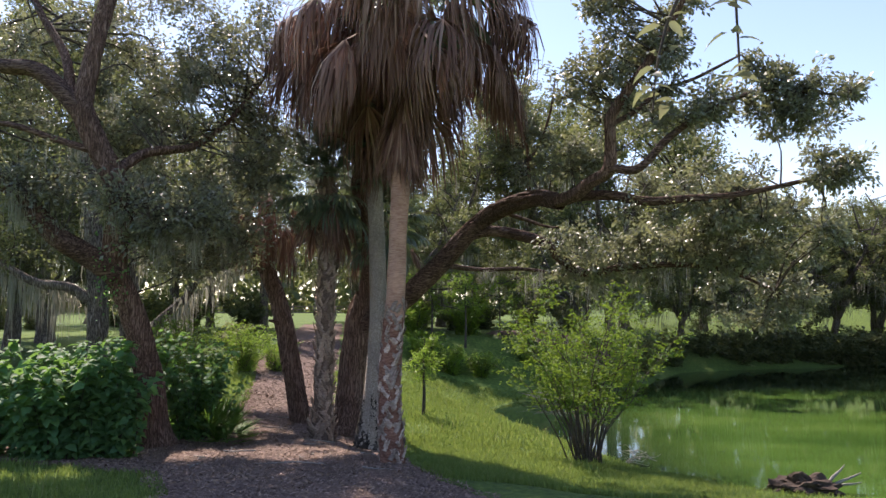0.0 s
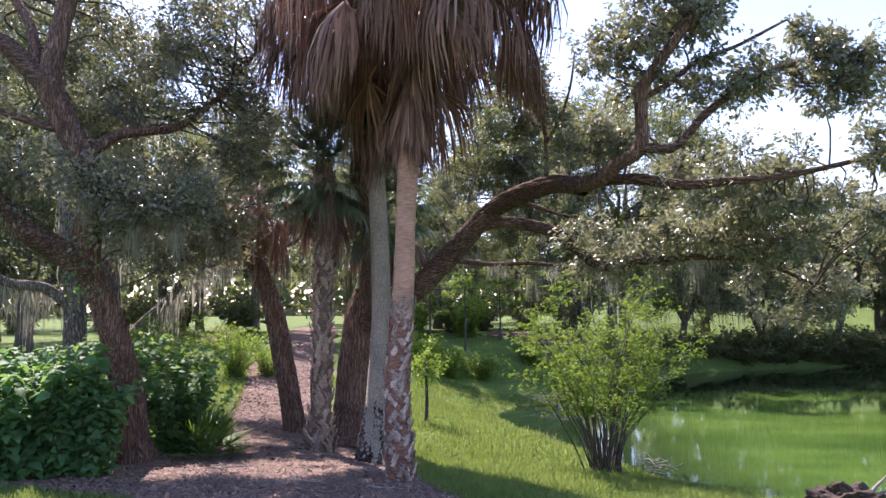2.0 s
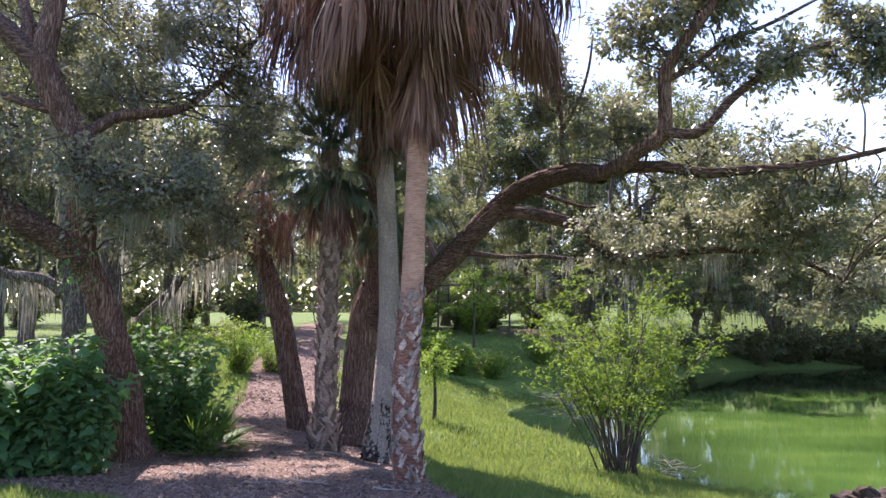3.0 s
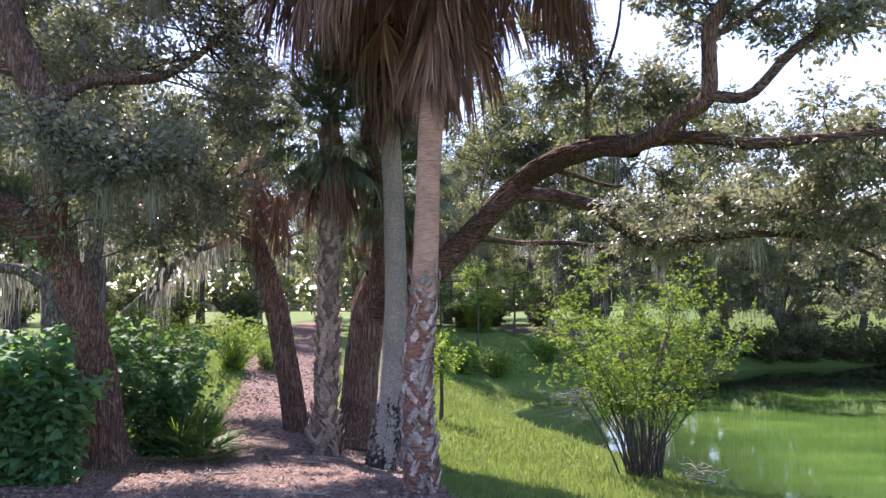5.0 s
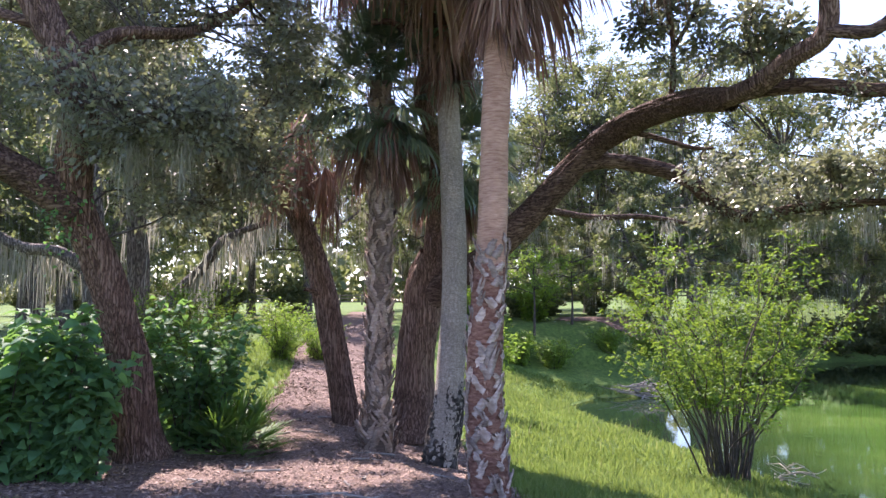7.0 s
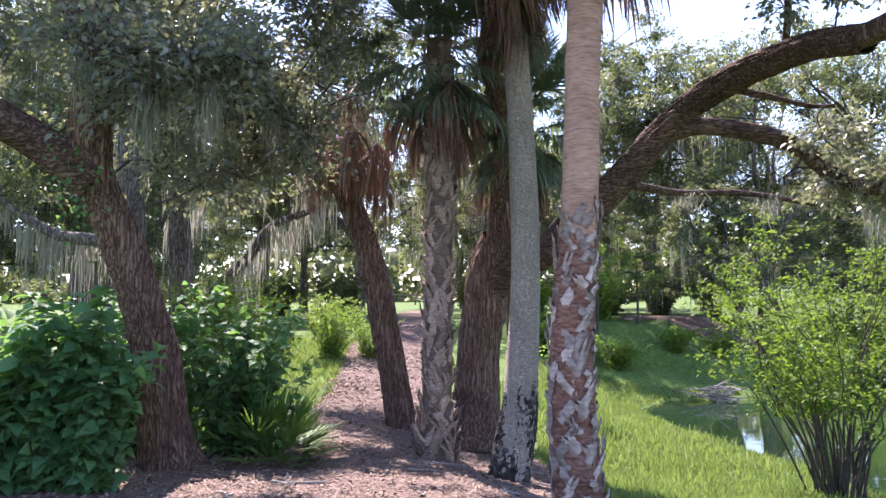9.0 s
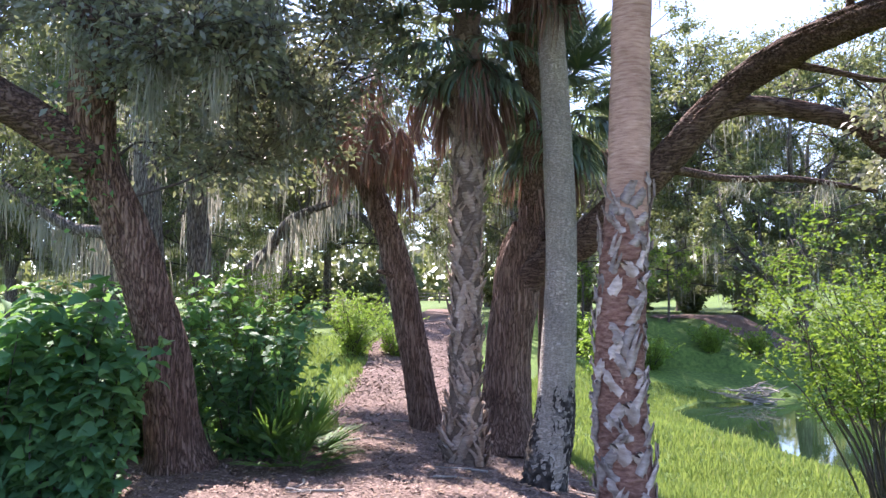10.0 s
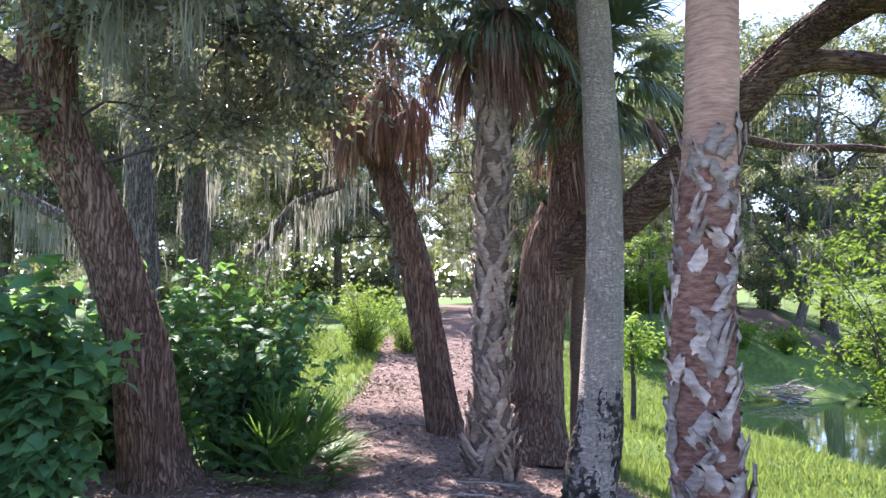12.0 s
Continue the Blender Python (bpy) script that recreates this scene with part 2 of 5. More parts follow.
def mesh(name, v, f, mat, smooth=False):
    v, f = np.asarray(v, dtype=np.float32), np.asarray(f, dtype=np.int32)
    me = bpy.data.meshes.new(name)
    me.vertices.add(len(v))
    me.vertices.foreach_set("co", v.ravel())
    me.loops.add(f.size)
    me.loops.foreach_set("vertex_index", f.ravel())
    me.polygons.add(len(f))
    me.polygons.foreach_set("loop_start", np.arange(0, f.size, f.shape[1], dtype=np.int32))
    if smooth:
        me.polygons.foreach_set("use_smooth", np.ones(len(f), dtype=bool))
    me.update(calc_edges=True)
    me.materials.append(mat)
    return me


def part(name, me, parent=None, label="", kind=""):
    """Links a mesh as one object under a thing or a part."""
    ob = new(name, me)
    if parent:
        ob.parent = parent
    if label:
        ob["label"] = label
    if kind:
        ob["kind"] = kind
    return ob


def thing(name, label, category, group="", at=(0, 0, 0), kind=""):
    ob = tagged(new(name), label, category, group, kind)
    ob.location = at
    return ob


def join(pieces):
    """Several (vertices, faces) as one pair."""
    vs, fs, o = [], [], 0
    for v, f in pieces:
        vs.append(np.asarray(v, dtype=float))
        fs.append(np.asarray(f) + o)
        o += len(v)
    return np.concatenate(vs), np.concatenate(fs)


def spline(pts, step):
    """A smooth line through points (x, y, z, radius), resampled at about that step."""
    p = np.asarray(pts, dtype=float)
    p = np.vstack([2 * p[0] - p[1], p, 2 * p[-1] - p[-2]])
    out = []
    for i in range(1, len(p) - 2):
        a, b, c, d = p[i - 1], p[i], p[i + 1], p[i + 2]
        n = max(2, int(np.linalg.norm(c[:3] - b[:3]) / step))
        for u in np.linspace(0, 1, n, endpoint=False):
            out.append(0.5 * (2 * b + (c - a) * u + (2 * a - 5 * b + 4 * c - d) * u * u + (3 * b - a - 3 * c + d) * u ** 3))
    out.append(p[-2])
    return np.array(out)


def tube(pts, step=0.12, sides=14, ridge=0.0, ridges=9, lump=0.06, seed=0.0, along=1.9):
    """A limb round a smooth line, with bark ridges that run along it and an uneven outline."""
    p = spline(pts, step)
    tan = np.gradient(p[:, :3], axis=0)
    tan /= np.linalg.norm(tan, axis=1)[:, None] + 1e-9
    up = np.array((0.0, 1.0, 0.0)) if abs(tan[0][1]) < 0.9 else np.array((1.0, 0.0, 0.0))
    vs, s = [], 0.0
    for i in range(len(p)):
        u = up - tan[i] * (up @ tan[i])
        u /= np.linalg.norm(u)
        up = u
        w = np.cross(tan[i], u)
        if i:
            s += np.linalg.norm(p[i, :3] - p[i - 1, :3])
        for k in range(sides):
            a = 2 * math.pi * k / sides
            r = max(p[i, 3], 0.002)
            q = Vector((math.cos(a) * 1.5 + seed, math.sin(a) * 1.5, s * 1.1))
            r *= 1 + lump * 2 * noise.noise(q)
            if ridge:
                b = noise.noise(Vector((math.cos(a) * ridges * 0.55 + seed, math.sin(a) * ridges * 0.55, s * along)))
                r += ridge * (1 - 2.6 * abs(b))
            vs.append(p[i, :3] + r * (math.cos(a) * u + math.sin(a) * w))
    n = len(p)
    i, k = np.meshgrid(np.arange(n - 1), np.arange(sides), indexing="ij")
    k2 = (k + 1) % sides
    f = np.stack([i * sides + k, i * sides + k2, (i + 1) * sides + k2, (i + 1) * sides + k], -1).reshape(-1, 4)
    return np.array(vs), f


def unit(n):
    d = rng.normal(size=(n, 3))
    return d / np.linalg.norm(d, axis=1)[:, None]


def leaves(c, length, width, droop=0.3, along=None, fold=0.25):
    """One folded leaf (two quads) at each place: random turn, hanging a little."""
    n = len(c)
    d = unit(n) if along is None else along + 0.6 * unit(n)
    d[:, 2] -= droop
    d /= np.linalg.norm(d, axis=1)[:, None]
    nr = unit(n) + np.array((0, 0, 0.7))
    s = np.cross(d, nr)
    s /= np.linalg.norm(s, axis=1)[:, None] + 1e-9
    nr = np.cross(s, d)
    L = (length * rng.uniform(0.6, 1.25, n))[:, None]
    W = (width * rng.uniform(0.7, 1.2, n))[:, None]
    v = np.stack([c, c + 0.5 * L * d + 0.5 * W * s + fold * W * nr, c + L * d - 0.1 * L * nr, c + 0.5 * L * d - 0.5 * W * s + fold * W * nr], 1)
    return v.reshape(-1, 3), np.arange(4 * n).reshape(-1, 4)


def sticks(a, b, r):
    """A thin three-sided stick from each a to each b."""
    n = len(a)
    d = b - a
    d = d / (np.linalg.norm(d, axis=1)[:, None] + 1e-9)
    u = np.cross(d, np.array((0.31, 0.2, 0.93)))
    u /= np.linalg.norm(u, axis=1)[:, None] + 1e-9
    w = np.cross(d, u)
    ring = []
    for e, q in ((a, 1.0), (b, 0.45)):
        for k in range(3):
            t = 2 * math.pi * k / 3
            ring.append(e + r * q * (math.cos(t) * u + math.sin(t) * w))
    v = np.stack(ring, 1).reshape(-1, 3)
    f = np.array([[0, 1, 4, 3], [1, 2, 5, 4], [2, 0, 3, 5]])
    return v, (np.arange(n)[:, None, None] * 6 + f[None]).reshape(-1, 4)


def clumps(centres, radii, twigs, per_twig, length, width, flat=0.75, twig_r=0.008):
    """Foliage: in each clump twigs reach out from its middle and bear leaves along their outer part."""
    C = np.repeat(np.asarray(centres, dtype=float), twigs, axis=0)
    R = np.repeat(np.asarray(radii, dtype=float), twigs)
    d = unit(len(C))
    d[:, 2] = d[:, 2] * flat + 0.1
    tip = C + d * (R * rng.uniform(0.45, 1.1, len(C)))[:, None]
    root = C + d * (R * 0.05)[:, None] - np.array((0, 0, 0.15)) * R[:, None]
    T = np.repeat(tip, per_twig, axis=0)
    A = np.repeat(root, per_twig, axis=0)
    u = rng.uniform(0.35, 1.05, len(T))[:, None]
    spread = np.repeat(R, per_twig)[:, None] * 0.13
    at = A + (T - A) * u + rng.normal(size=T.shape) * spread
    lv = leaves(at, length, width, 0.25, np.repeat(d, per_twig, axis=0))
    return lv, sticks(root, tip, twig_r)


def nearest_links(centres, line, r=0.02, sides=5, step=0.25):
    """Branchlets from the nearest place of a limb to each clump's middle."""
    line = np.asarray(line)[:, :3]
    out = []
    for k, c in enumerate(np.asarray(centres)):
        q = line[np.argmin(np.linalg.norm(line - c, axis=1) + 0.6 * np.maximum(0, line[:, 2] - c[2]))]
        m = (q + c) / 2 + rng.normal(size=3) * 0.12 * np.linalg.norm(c - q) + np.array((0, 0, 0.05))
        L = np.linalg.norm(c - q)
        rr = r * (0.6 + 0.35 * L)
        out.append(tube([(*q, rr), (*m, rr * 0.75), (*c, rr * 0.4)], step, sides, 0, lump=0.1, seed=k))
    return join(out)


def moss_strands(tops, length, spread, per, thin=1.0):
    """Hanging moss: at each place a beard of thin, wavering, tapering strands."""
    n = len(tops) * per
    T = np.repeat(np.asarray(tops, dtype=float), per, axis=0) + rng.normal(size=(n, 3)) * np.array((spread, spread, spread * 0.4))
    L = length * rng.uniform(0.25, 1.0, n) * np.repeat(rng.uniform(0.4, 1.2, len(tops)), per)
    a = rng.uniform(0, math.pi, n)
    w = np.stack([np.cos(a), np.sin(a), np.zeros(n)], 1) * rng.uniform(0.006, 0.018, n)[:, None] * thin
    rows, p = [], T
    for k, q in enumerate((0.7, 1.0, 0.8, 0.15)):
        rows += [p - w * q, p + w * q]
        p = p + np.stack([rng.normal(size=n) * 0.03, rng.normal(size=n) * 0.03, -L / 3], 1)
    v = np.stack(rows, 1).reshape(-1, 3)
    f = np.array([[0, 1, 3, 2], [2, 3, 5, 4], [4, 5, 7, 6]])
    return v, (np.arange(n)[:, None, None] * 8 + f[None]).reshape(-1, 4)


# ---- terrain ----
WATER_Z = -3.4
POND = np.array([(60, 12), (30, 13.5), (14, 15.5), (9.4, 18.3), (6.6, 19.6), (5.0, 21.6), (4.2, 24.5), (3.0, 27.5), (2.0, 30.5), (1.4, 33.8), (2.8, 36.6), (6.5, 37.5), (10, 43), (14, 52.8), (20, 58.6), (33, 63), (60, 63.4)], dtype=float)
MULCH = np.array([(-2.4, -5), (2.4, -5), (1.7, 5), (0.6, 11.2), (-0.3, 12.9), (-0.9, 15.6), (-1.2, 18), (-1.7, 20.4), (-3.5, 22), (-3.9, 25), (-4.8, 30), (-7, 45), (-9.5, 60), (-12.5, 60), (-10, 45), (-7.8, 30), (-6.7, 25.5), (-6.1, 23.3), (-5.7, 20.2), (-4.7, 18.4), (-5.2, 16.8), (-8.5, 16.2), (-10, 14.6), (-8, 13.4), (-4.6, 12.6), (-3.7, 11), (-3, 6)], dtype=float)
MULCH_BANK = np.array([(1.5, 45.5), (5, 43.5), (9, 45.5), (11.5, 49.5), (6, 50.5), (2, 48.5)])
HILL_Y = [-400, -20, 0, 9, 12, 14, 16.5, 20, 26, 32, 45, 70, 120, 700]
HILL_Z = [0.6, 0.3, -0.72, -1.6, -1.72, -1.82, -1.92, -1.94, -1.5, -1.05, -0.5, 0.0, 0.9, 3.0]


def edge_distance(P, poly):
    """Signed distance from a closed outline: positive outside."""
    best = np.full(len(P), 1e9)
    inside = np.zeros(len(P), dtype=bool)
    for a, b in zip(poly, np.roll(poly, -1, axis=0)):
        ab = b - a
        u = np.clip(((P - a) @ ab) / (ab @ ab), 0, 1)
        best = np.minimum(best, np.linalg.norm(P - (a + u[:, None] * ab), axis=1))
        cross = (a[1] > P[:, 1]) != (b[1] > P[:, 1])
        with np.errstate(divide="ignore", invalid="ignore"):
            xi = a[0] + (P[:, 1] - a[1]) * ab[0] / (ab[1] if ab[1] else 1e-9)
        inside ^= cross & (P[:, 0] < xi)
    return np.where(inside, -best, best)


def wave(x, y):
    return 0.5 * (np.sin(x * 0.9 + 1.3 * np.sin(y * 0.37)) * np.sin(y * 0.8 + 0.7 * np.sin(x * 0.53)) + 0.5 * np.sin(x * 2.3 + y * 1.7) * np.sin(y * 2.1 - x * 1.1))


def heights(P):
    x, y = P[:, 0], P[:, 1]
    hill = np.interp(y, HILL_Y, HILL_Z) + 2.4 * np.clip((y - 58) / 25, 0, 1) * np.clip((x - 8) / 20, 0, 1) + 0.05 * wave(x, y)
    d = edge_distance(P, POND)
    reach = np.where(y > 40, 6.0, 9.5)
    u = np.clip(d / reach, 0, 1)
    z = WATER_Z + (hill - WATER_Z) * u ** 1.15 * (1.15 - 0.15 * u) + 0.03 * wave(x * 2, y * 2)
    return np.where(d < 0, WATER_Z - 0.05 - np.minimum(-d * 0.3, 1.3), z + 0.02)


def ground_z(x, y):
    return float(heights(np.array([[x, y]], dtype=float))[0])


def axis(lo, a, b, hi, fine):
    left = lo + (a - lo) * (1 - np.linspace(1, 0, 22, endpoint=False) ** 2.5)
    right = b + (hi - b) * np.linspace(1 / 22, 1, 22) ** 2.5
    return np.concatenate([left, np.arange(a, b, fine), right])


gx, gy = axis(-700, -14, 16, 700, 0.25), axis(-500, -2, 42, 900, 0.25)
X, Y = np.meshgrid(gx, gy, indexing="xy")
P2 = np.stack([X.ravel(), Y.ravel()], 1)
Z = heights(P2)
Z -= 0.07 * ((edge_distance(P2, MULCH) < -0.12) | (edge_distance(P2, MULCH_BANK) < -0.4))
nx, ny = len(gx), len(gy)
j, i = np.meshgrid(np.arange(ny - 1), np.arange(nx - 1), indexing="ij")
F = np.stack([j * nx + i, j * nx + i + 1, (j + 1) * nx + i + 1, (j + 1) * nx + i], -1).reshape(-1, 4)
ground = part("ground", mesh("ground", np.column_stack([P2, Z]), F, M_GROUND, True))
tagged(ground, "grassy ground sloping down to a pond", "ground", kind="structure")

def mulch_sheet(name, label, outline, box, step):
    """A sheet of mulch a few centimetres deep on the ground, with a ragged edge."""
    px, py = np.arange(box[0], box[1], step), np.arange(box[2], box[3], step)
    X, Y = np.meshgrid(px, py, indexing="xy")
    P = np.stack([X.ravel(), Y.ravel()], 1)
    D = edge_distance(P, outline) + 0.22 * wave(P[:, 0] * 2.5, P[:, 1] * 2.5)
    Z = heights(P) + np.clip(-D * 0.3, -0.05, 0.025) + 0.012 * wave(P[:, 0] * 7, P[:, 1] * 7)
    nx, ny = len(px), len(py)
    j, i = np.meshgrid(np.arange(ny - 1), np.arange(nx - 1), indexing="ij")
    F = np.stack([j * nx + i, j * nx + i + 1, (j + 1) * nx + i + 1, (j + 1) * nx + i], -1).reshape(-1, 4)
    F = F[(D[F] < 0.12).all(1)]
    used, inv = np.unique(F, return_inverse=True)
    ob = part(name, mesh(name, np.column_stack([P, Z])[used], inv.reshape(-1, 4), M_MULCH, True))
    tagged(ob, label, "path", kind="structure")


mulch_sheet("path", "winding footpath of reddish brown wood mulch", MULCH, (-13, 3, -5, 60), 0.16)
mulch_sheet("mulch_bank", "bare brown mulch bank above the inlet", MULCH_BANK, (-1, 14, 40, 54), 0.25)

wv = np.array([(x, y, WATER_Z) for y in np.linspace(8, 75, 30) for x in np.linspace(-2, 70, 30)])
wf = np.array([[b * 30 + a, b * 30 + a + 1, (b + 1) * 30 + a + 1, (b + 1) * 30 + a] for b in range(29) for a in range(29)])
water = part("water", mesh("water", wv, wf, M_WATER, True))
tagged(water, "still pond water green with algae", "pond", kind="structure")


# ---- palms ----
def frond(pitch, petiole, radius, segs, spread, droop, hang, width=0.035, seed=0, joined=False, fall=0.0):
    """A fan frond that leaves its crown along +x at a pitch (degrees up): stalk, then segments that fan out and hang."""
    r = np.random.default_rng(seed)
    cp, sp = math.cos(radians(pitch)), math.sin(radians(pitch))
    n = 6
    s = np.linspace(0, petiole, n)
    stalk = np.stack([s * cp, 0 * s, s * sp - 0.10 * (s / petiole) ** 2 * petiole], 1)
    w = np.array((0, 0.018, 0))
    v, f = [], []
    for q in stalk:
        v += [q - w, q + w]
    for k in range(n - 1):
        f.append([2 * k, 2 * k + 1, 2 * k + 3, 2 * k + 2])
    hub = stalk[-1]
    for k in range(segs):
        a = radians(spread) * (2 * (k + 0.5) / segs - 1)
        out = 0.25 + 0.75 * math.cos(a)
        d = np.array((out * cp, math.sin(a), out * sp + 0.10))
        L = radius * (0.72 + 0.28 * math.cos(a)) * r.uniform(0.8, 1.1)
        side = np.cross(d / np.linalg.norm(d), (0, 0.15, 1.0))
        side /= np.linalg.norm(side) + 1e-9
        b = len(v)
        p = hub + d * 0.03
        for u, ww in ((0, 0.35), (0.35, 1.0), (0.65, 0.75), (0.85, 0.4), (1.0, 0.04)):
            h = hang * min(1.0, u + fall)
            dd = d * (1 - h) + np.array((0, 0, -h - droop * (u + fall) ** 2))
            dd += r.normal(size=3) * 0.05 * (1 + hang)
            q = p + 0 * dd
            v += [q - side * width * ww * 0.5, q + side * width * ww * 0.5]
            p = p + dd / (np.linalg.norm(dd) + 1e-9) * L * {0: 0.35, 0.35: 0.30, 0.65: 0.20}.get(u, 0.15)
        for m in range(4):
            f.append([b + 2 * m, b + 2 * m + 1, b + 2 * m + 3, b + 2 * m + 2])
        if joined:
            f[-4][:2] = [2 * n - 2, 2 * n - 1]
    return np.array(v), np.array(f)


GREEN_FRONDS = [mesh("frond", *frond(p, L, 0.9, 42, 125, dr, hg, 0.045, k), M_FROND) for k, (p, dr, hg, L) in enumerate([(72, 0.5, 0.12, 0.9), (48, 0.8, 0.2, 1.0), (25, 1.1, 0.3, 1.0), (0, 1.3, 0.4, 1.0), (-22, 1.4, 0.45, 0.9), (-45, 1.3, 0.5, 0.8), (-30, 1.2, 0.5, 0.45), (-62, 1.0, 0.5, 0.4), (45, 0.9, 0.25, 0.4), (12, 1.1, 0.35, 0.42)])]
DEAD_FRONDS = [mesh("dead_frond", *frond(p, L, 1.15, 40, 85, 0.7, 0.9, 0.032, 20 + k, fall=0.4), M_DEAD) for k, (p, L) in enumerate([(-8, 1.3), (-24, 1.2), (-42, 1.05), (-60, 0.8), (-76, 0.5), (-84, 0.3)])]


def crown(palm, centre, fresh, size, seed, kinds=6):
    """Living fronds round the growing point of a palm, as parts."""
    r = random.Random(seed)
    for k in range(fresh):
        v = int(kinds * k / fresh)
        ob = part("frond", GREEN_FRONDS[v], palm)
        s = size * r.uniform(0.8, 1.1)
        ob.matrix_basis = pose(centre[0], centre[1], centre[2] - 0.09 * min(v, 5) * (v < 8), 0, 0, k * 137.5 + r.uniform(-12, 12)) @ Matrix.Diagonal((s, s, s, 1))


def skirt(palm, top, bottom, count, size, v0, v1, seed):
    """Dead fronds that hang round the trunk between two points, as parts; v0 to v1: how close they hang, 0 wide to 5 tight."""
    r = random.Random(seed)
    for k in range(count):
        u = k / max(count - 1, 1)
        ob = part("dead_frond", DEAD_FRONDS[min(v1, v0 + int((v1 - v0 + 1) * u))], palm, "dry brown hanging frond")
        s = size * r.uniform(0.6, 1.2)
        x, y, z = (a + (b - a) * u for a, b in zip(top, bottom))
        ob.matrix_basis = pose(x, y, z + r.uniform(-0.12, 0.12), r.uniform(-12, 12), r.uniform(-14, 14), k * 137.5 + r.uniform(-40, 40)) @ Matrix.Diagonal((s, s, s, 1))


BOOT_R = 0.2


def boot_mesh(L, W, split, seed, mat, tilt, flare):
    """An old leaf base: a torn, tapering strip with real thickness, wrapped slantwise round a trunk of radius BOOT_R."""
    r = np.random.default_rng(seed)
    rows, ct, st = 7, math.cos(radians(tilt)), math.sin(radians(tilt))
    v, f = [], []
    for k in range(rows):
        u = k / (rows - 1)
        w = W * (1.0 - 0.35 * u) * (1 + 0.16 * r.normal())
        out = 0.006 + flare * u ** 1.8 + 0.005 * r.normal()
        gap = split * W * max(0, u - 0.5)
        for xx in (-w / 2, -gap / 2 - 0.002, gap / 2 + 0.002, w / 2):
            z = L * u + (0.035 * r.normal() if k == rows - 1 else 0)
            arc, h = xx * ct + z * st, z * ct - xx * st
            ro = BOOT_R + 0.008 + out + 0.008 * (1 - (2 * xx / W) ** 2)
            v.append((ro * math.sin(arc / BOOT_R), -ro * math.cos(arc / BOOT_R), h))
    m = len(v)
    v = np.array(v)
    inner = v * np.array((0.945, 0.945, 1.0))
    v = np.vstack([v, inner])
    for k in range(rows - 1):
        for c in range(3):
            if c == 1 and k >= rows - 4 and split > 0:
                continue
            a = k * 4 + c
            f.append([a, a + 1, a + 5, a + 4])
            f.append([m + a + 1, m + a, m + a + 4, m + a + 5])
        for c, flip in ((0, 1), (3, 0)):
            a = k * 4 + c
            q = [a, a + 4, m + a + 4, m + a]
            f.append(q if flip else q[::-1])
    for c in (0, 2):
        a = (rows - 1) * 4 + c
        f.append([a, a + 1, m + a + 1, m + a])
    return mesh("boot", v, np.array(f), mat)


def boots(trunk, line, z0, z1, count, meshes, seed):
    """Leaf bases set round a trunk in a criss-cross spiral, each a part of it."""
    r = random.Random(seed)
    p = np.asarray(line)
    for k in range(count):
        z = z0 + (z1 - z0) * (k + r.random() * 0.8) / count
        x, y, rad = (np.interp(z + 0.1, p[:, 2], p[:, c]) for c in (0, 1, 3))
        ob = part("boot", meshes[(k % 2) * (len(meshes) // 2) + r.randrange(len(meshes) // 2)], trunk)
        s = rad / BOOT_R
        ob.matrix_basis = pose(x, y, z, r.uniform(-2, 2), r.uniform(-2, 2), k * 137.5 + r.uniform(-34, 34)) @ Matrix.Diagonal((s, s, r.uniform(0.6, 1.25), 1))


BOOTS_PALE = [boot_mesh(L, W, sp, k, M_BOOT, t, fl) for k, (L, W, sp, t, fl) in enumerate([(0.21, 0.095, 0.0, 30, 0.022), (0.25, 0.085, 0.6, 22, 0.04), (0.19, 0.105, 0.0, 36, 0.014), (0.21, 0.095, 0.0, -30, 0.022), (0.25, 0.085, 0.7, -22, 0.04), (0.18, 0.11, 0.0, -38, 0.016)])]
BOOTS_BROWN = [boot_mesh(0.30, 0.115, sp, 10 + k, M_BOOT_DARK, t, fl) for k, (sp, t, fl) in enumerate([(0.5, 24, 0.06), (0.0, 20, 0.04), (0.8, 28, 0.08), (0.5, -24, 0.06), (0.0, -20, 0.04), (0.8, -28, 0.08)])]

# the reddish palm, whose lower trunk still wears its leaf bases
red_line = spline([(-0.82, 13.9, -2.15, 0.22), (-0.90, 13.9, -1.5, 0.205), (-0.95, 13.92, -0.6, 0.19), (-0.90, 13.94, 0.4, 0.178), (-0.84, 13.96, 1.3, 0.165), (-0.80, 13.98, 2.6, 0.16), (-0.68, 14.0, 4.5, 0.16), (-0.55, 14.05, 7.0, 0.17)], 0.05)
palm_red = thing("cabbage_palm", "tall cabbage palm with peeling pale leaf bases on a reddish trunk", "palm tree", "cabbage palms by the path")
trunk = part("trunk", mesh("trunk", *tube(red_line[::1], 0.05, 36, 0.006, 3, 0.04, 3.0), M_PALM_RED, True), palm_red, "reddish brown ringed fibrous trunk")
low = red_line[red_line[:, 2] < 0.8] + np.array((0, 0, 0, 0.007))
low[-4:, 3] -= (0.002, 0.006, 0.012, 0.02)
part("fibre_sleeve", mesh("fibre_sleeve", *tube(low, 0.03, 48, 0.008, 8, 0.04, 3.0, 9.0), M_RED_FIBRE, True), palm_red, "dark red fibrous bark between the leaf bases")
boots(trunk, red_line, -2.2, 0.9, 165, BOOTS_PALE, 5)
crown(palm_red, (-0.5, 14.05, 7.6), 28, 1.25, 11)
skirt(palm_red, (-0.5, 14.05, 7.3), (-0.6, 14.0, 6.0), 70, 1.3, 0, 1, 12)
skirt(palm_red, (-0.58, 14.0, 6.2), (-0.74, 13.98, 4.1), 52, 1.0, 4, 5, 13)

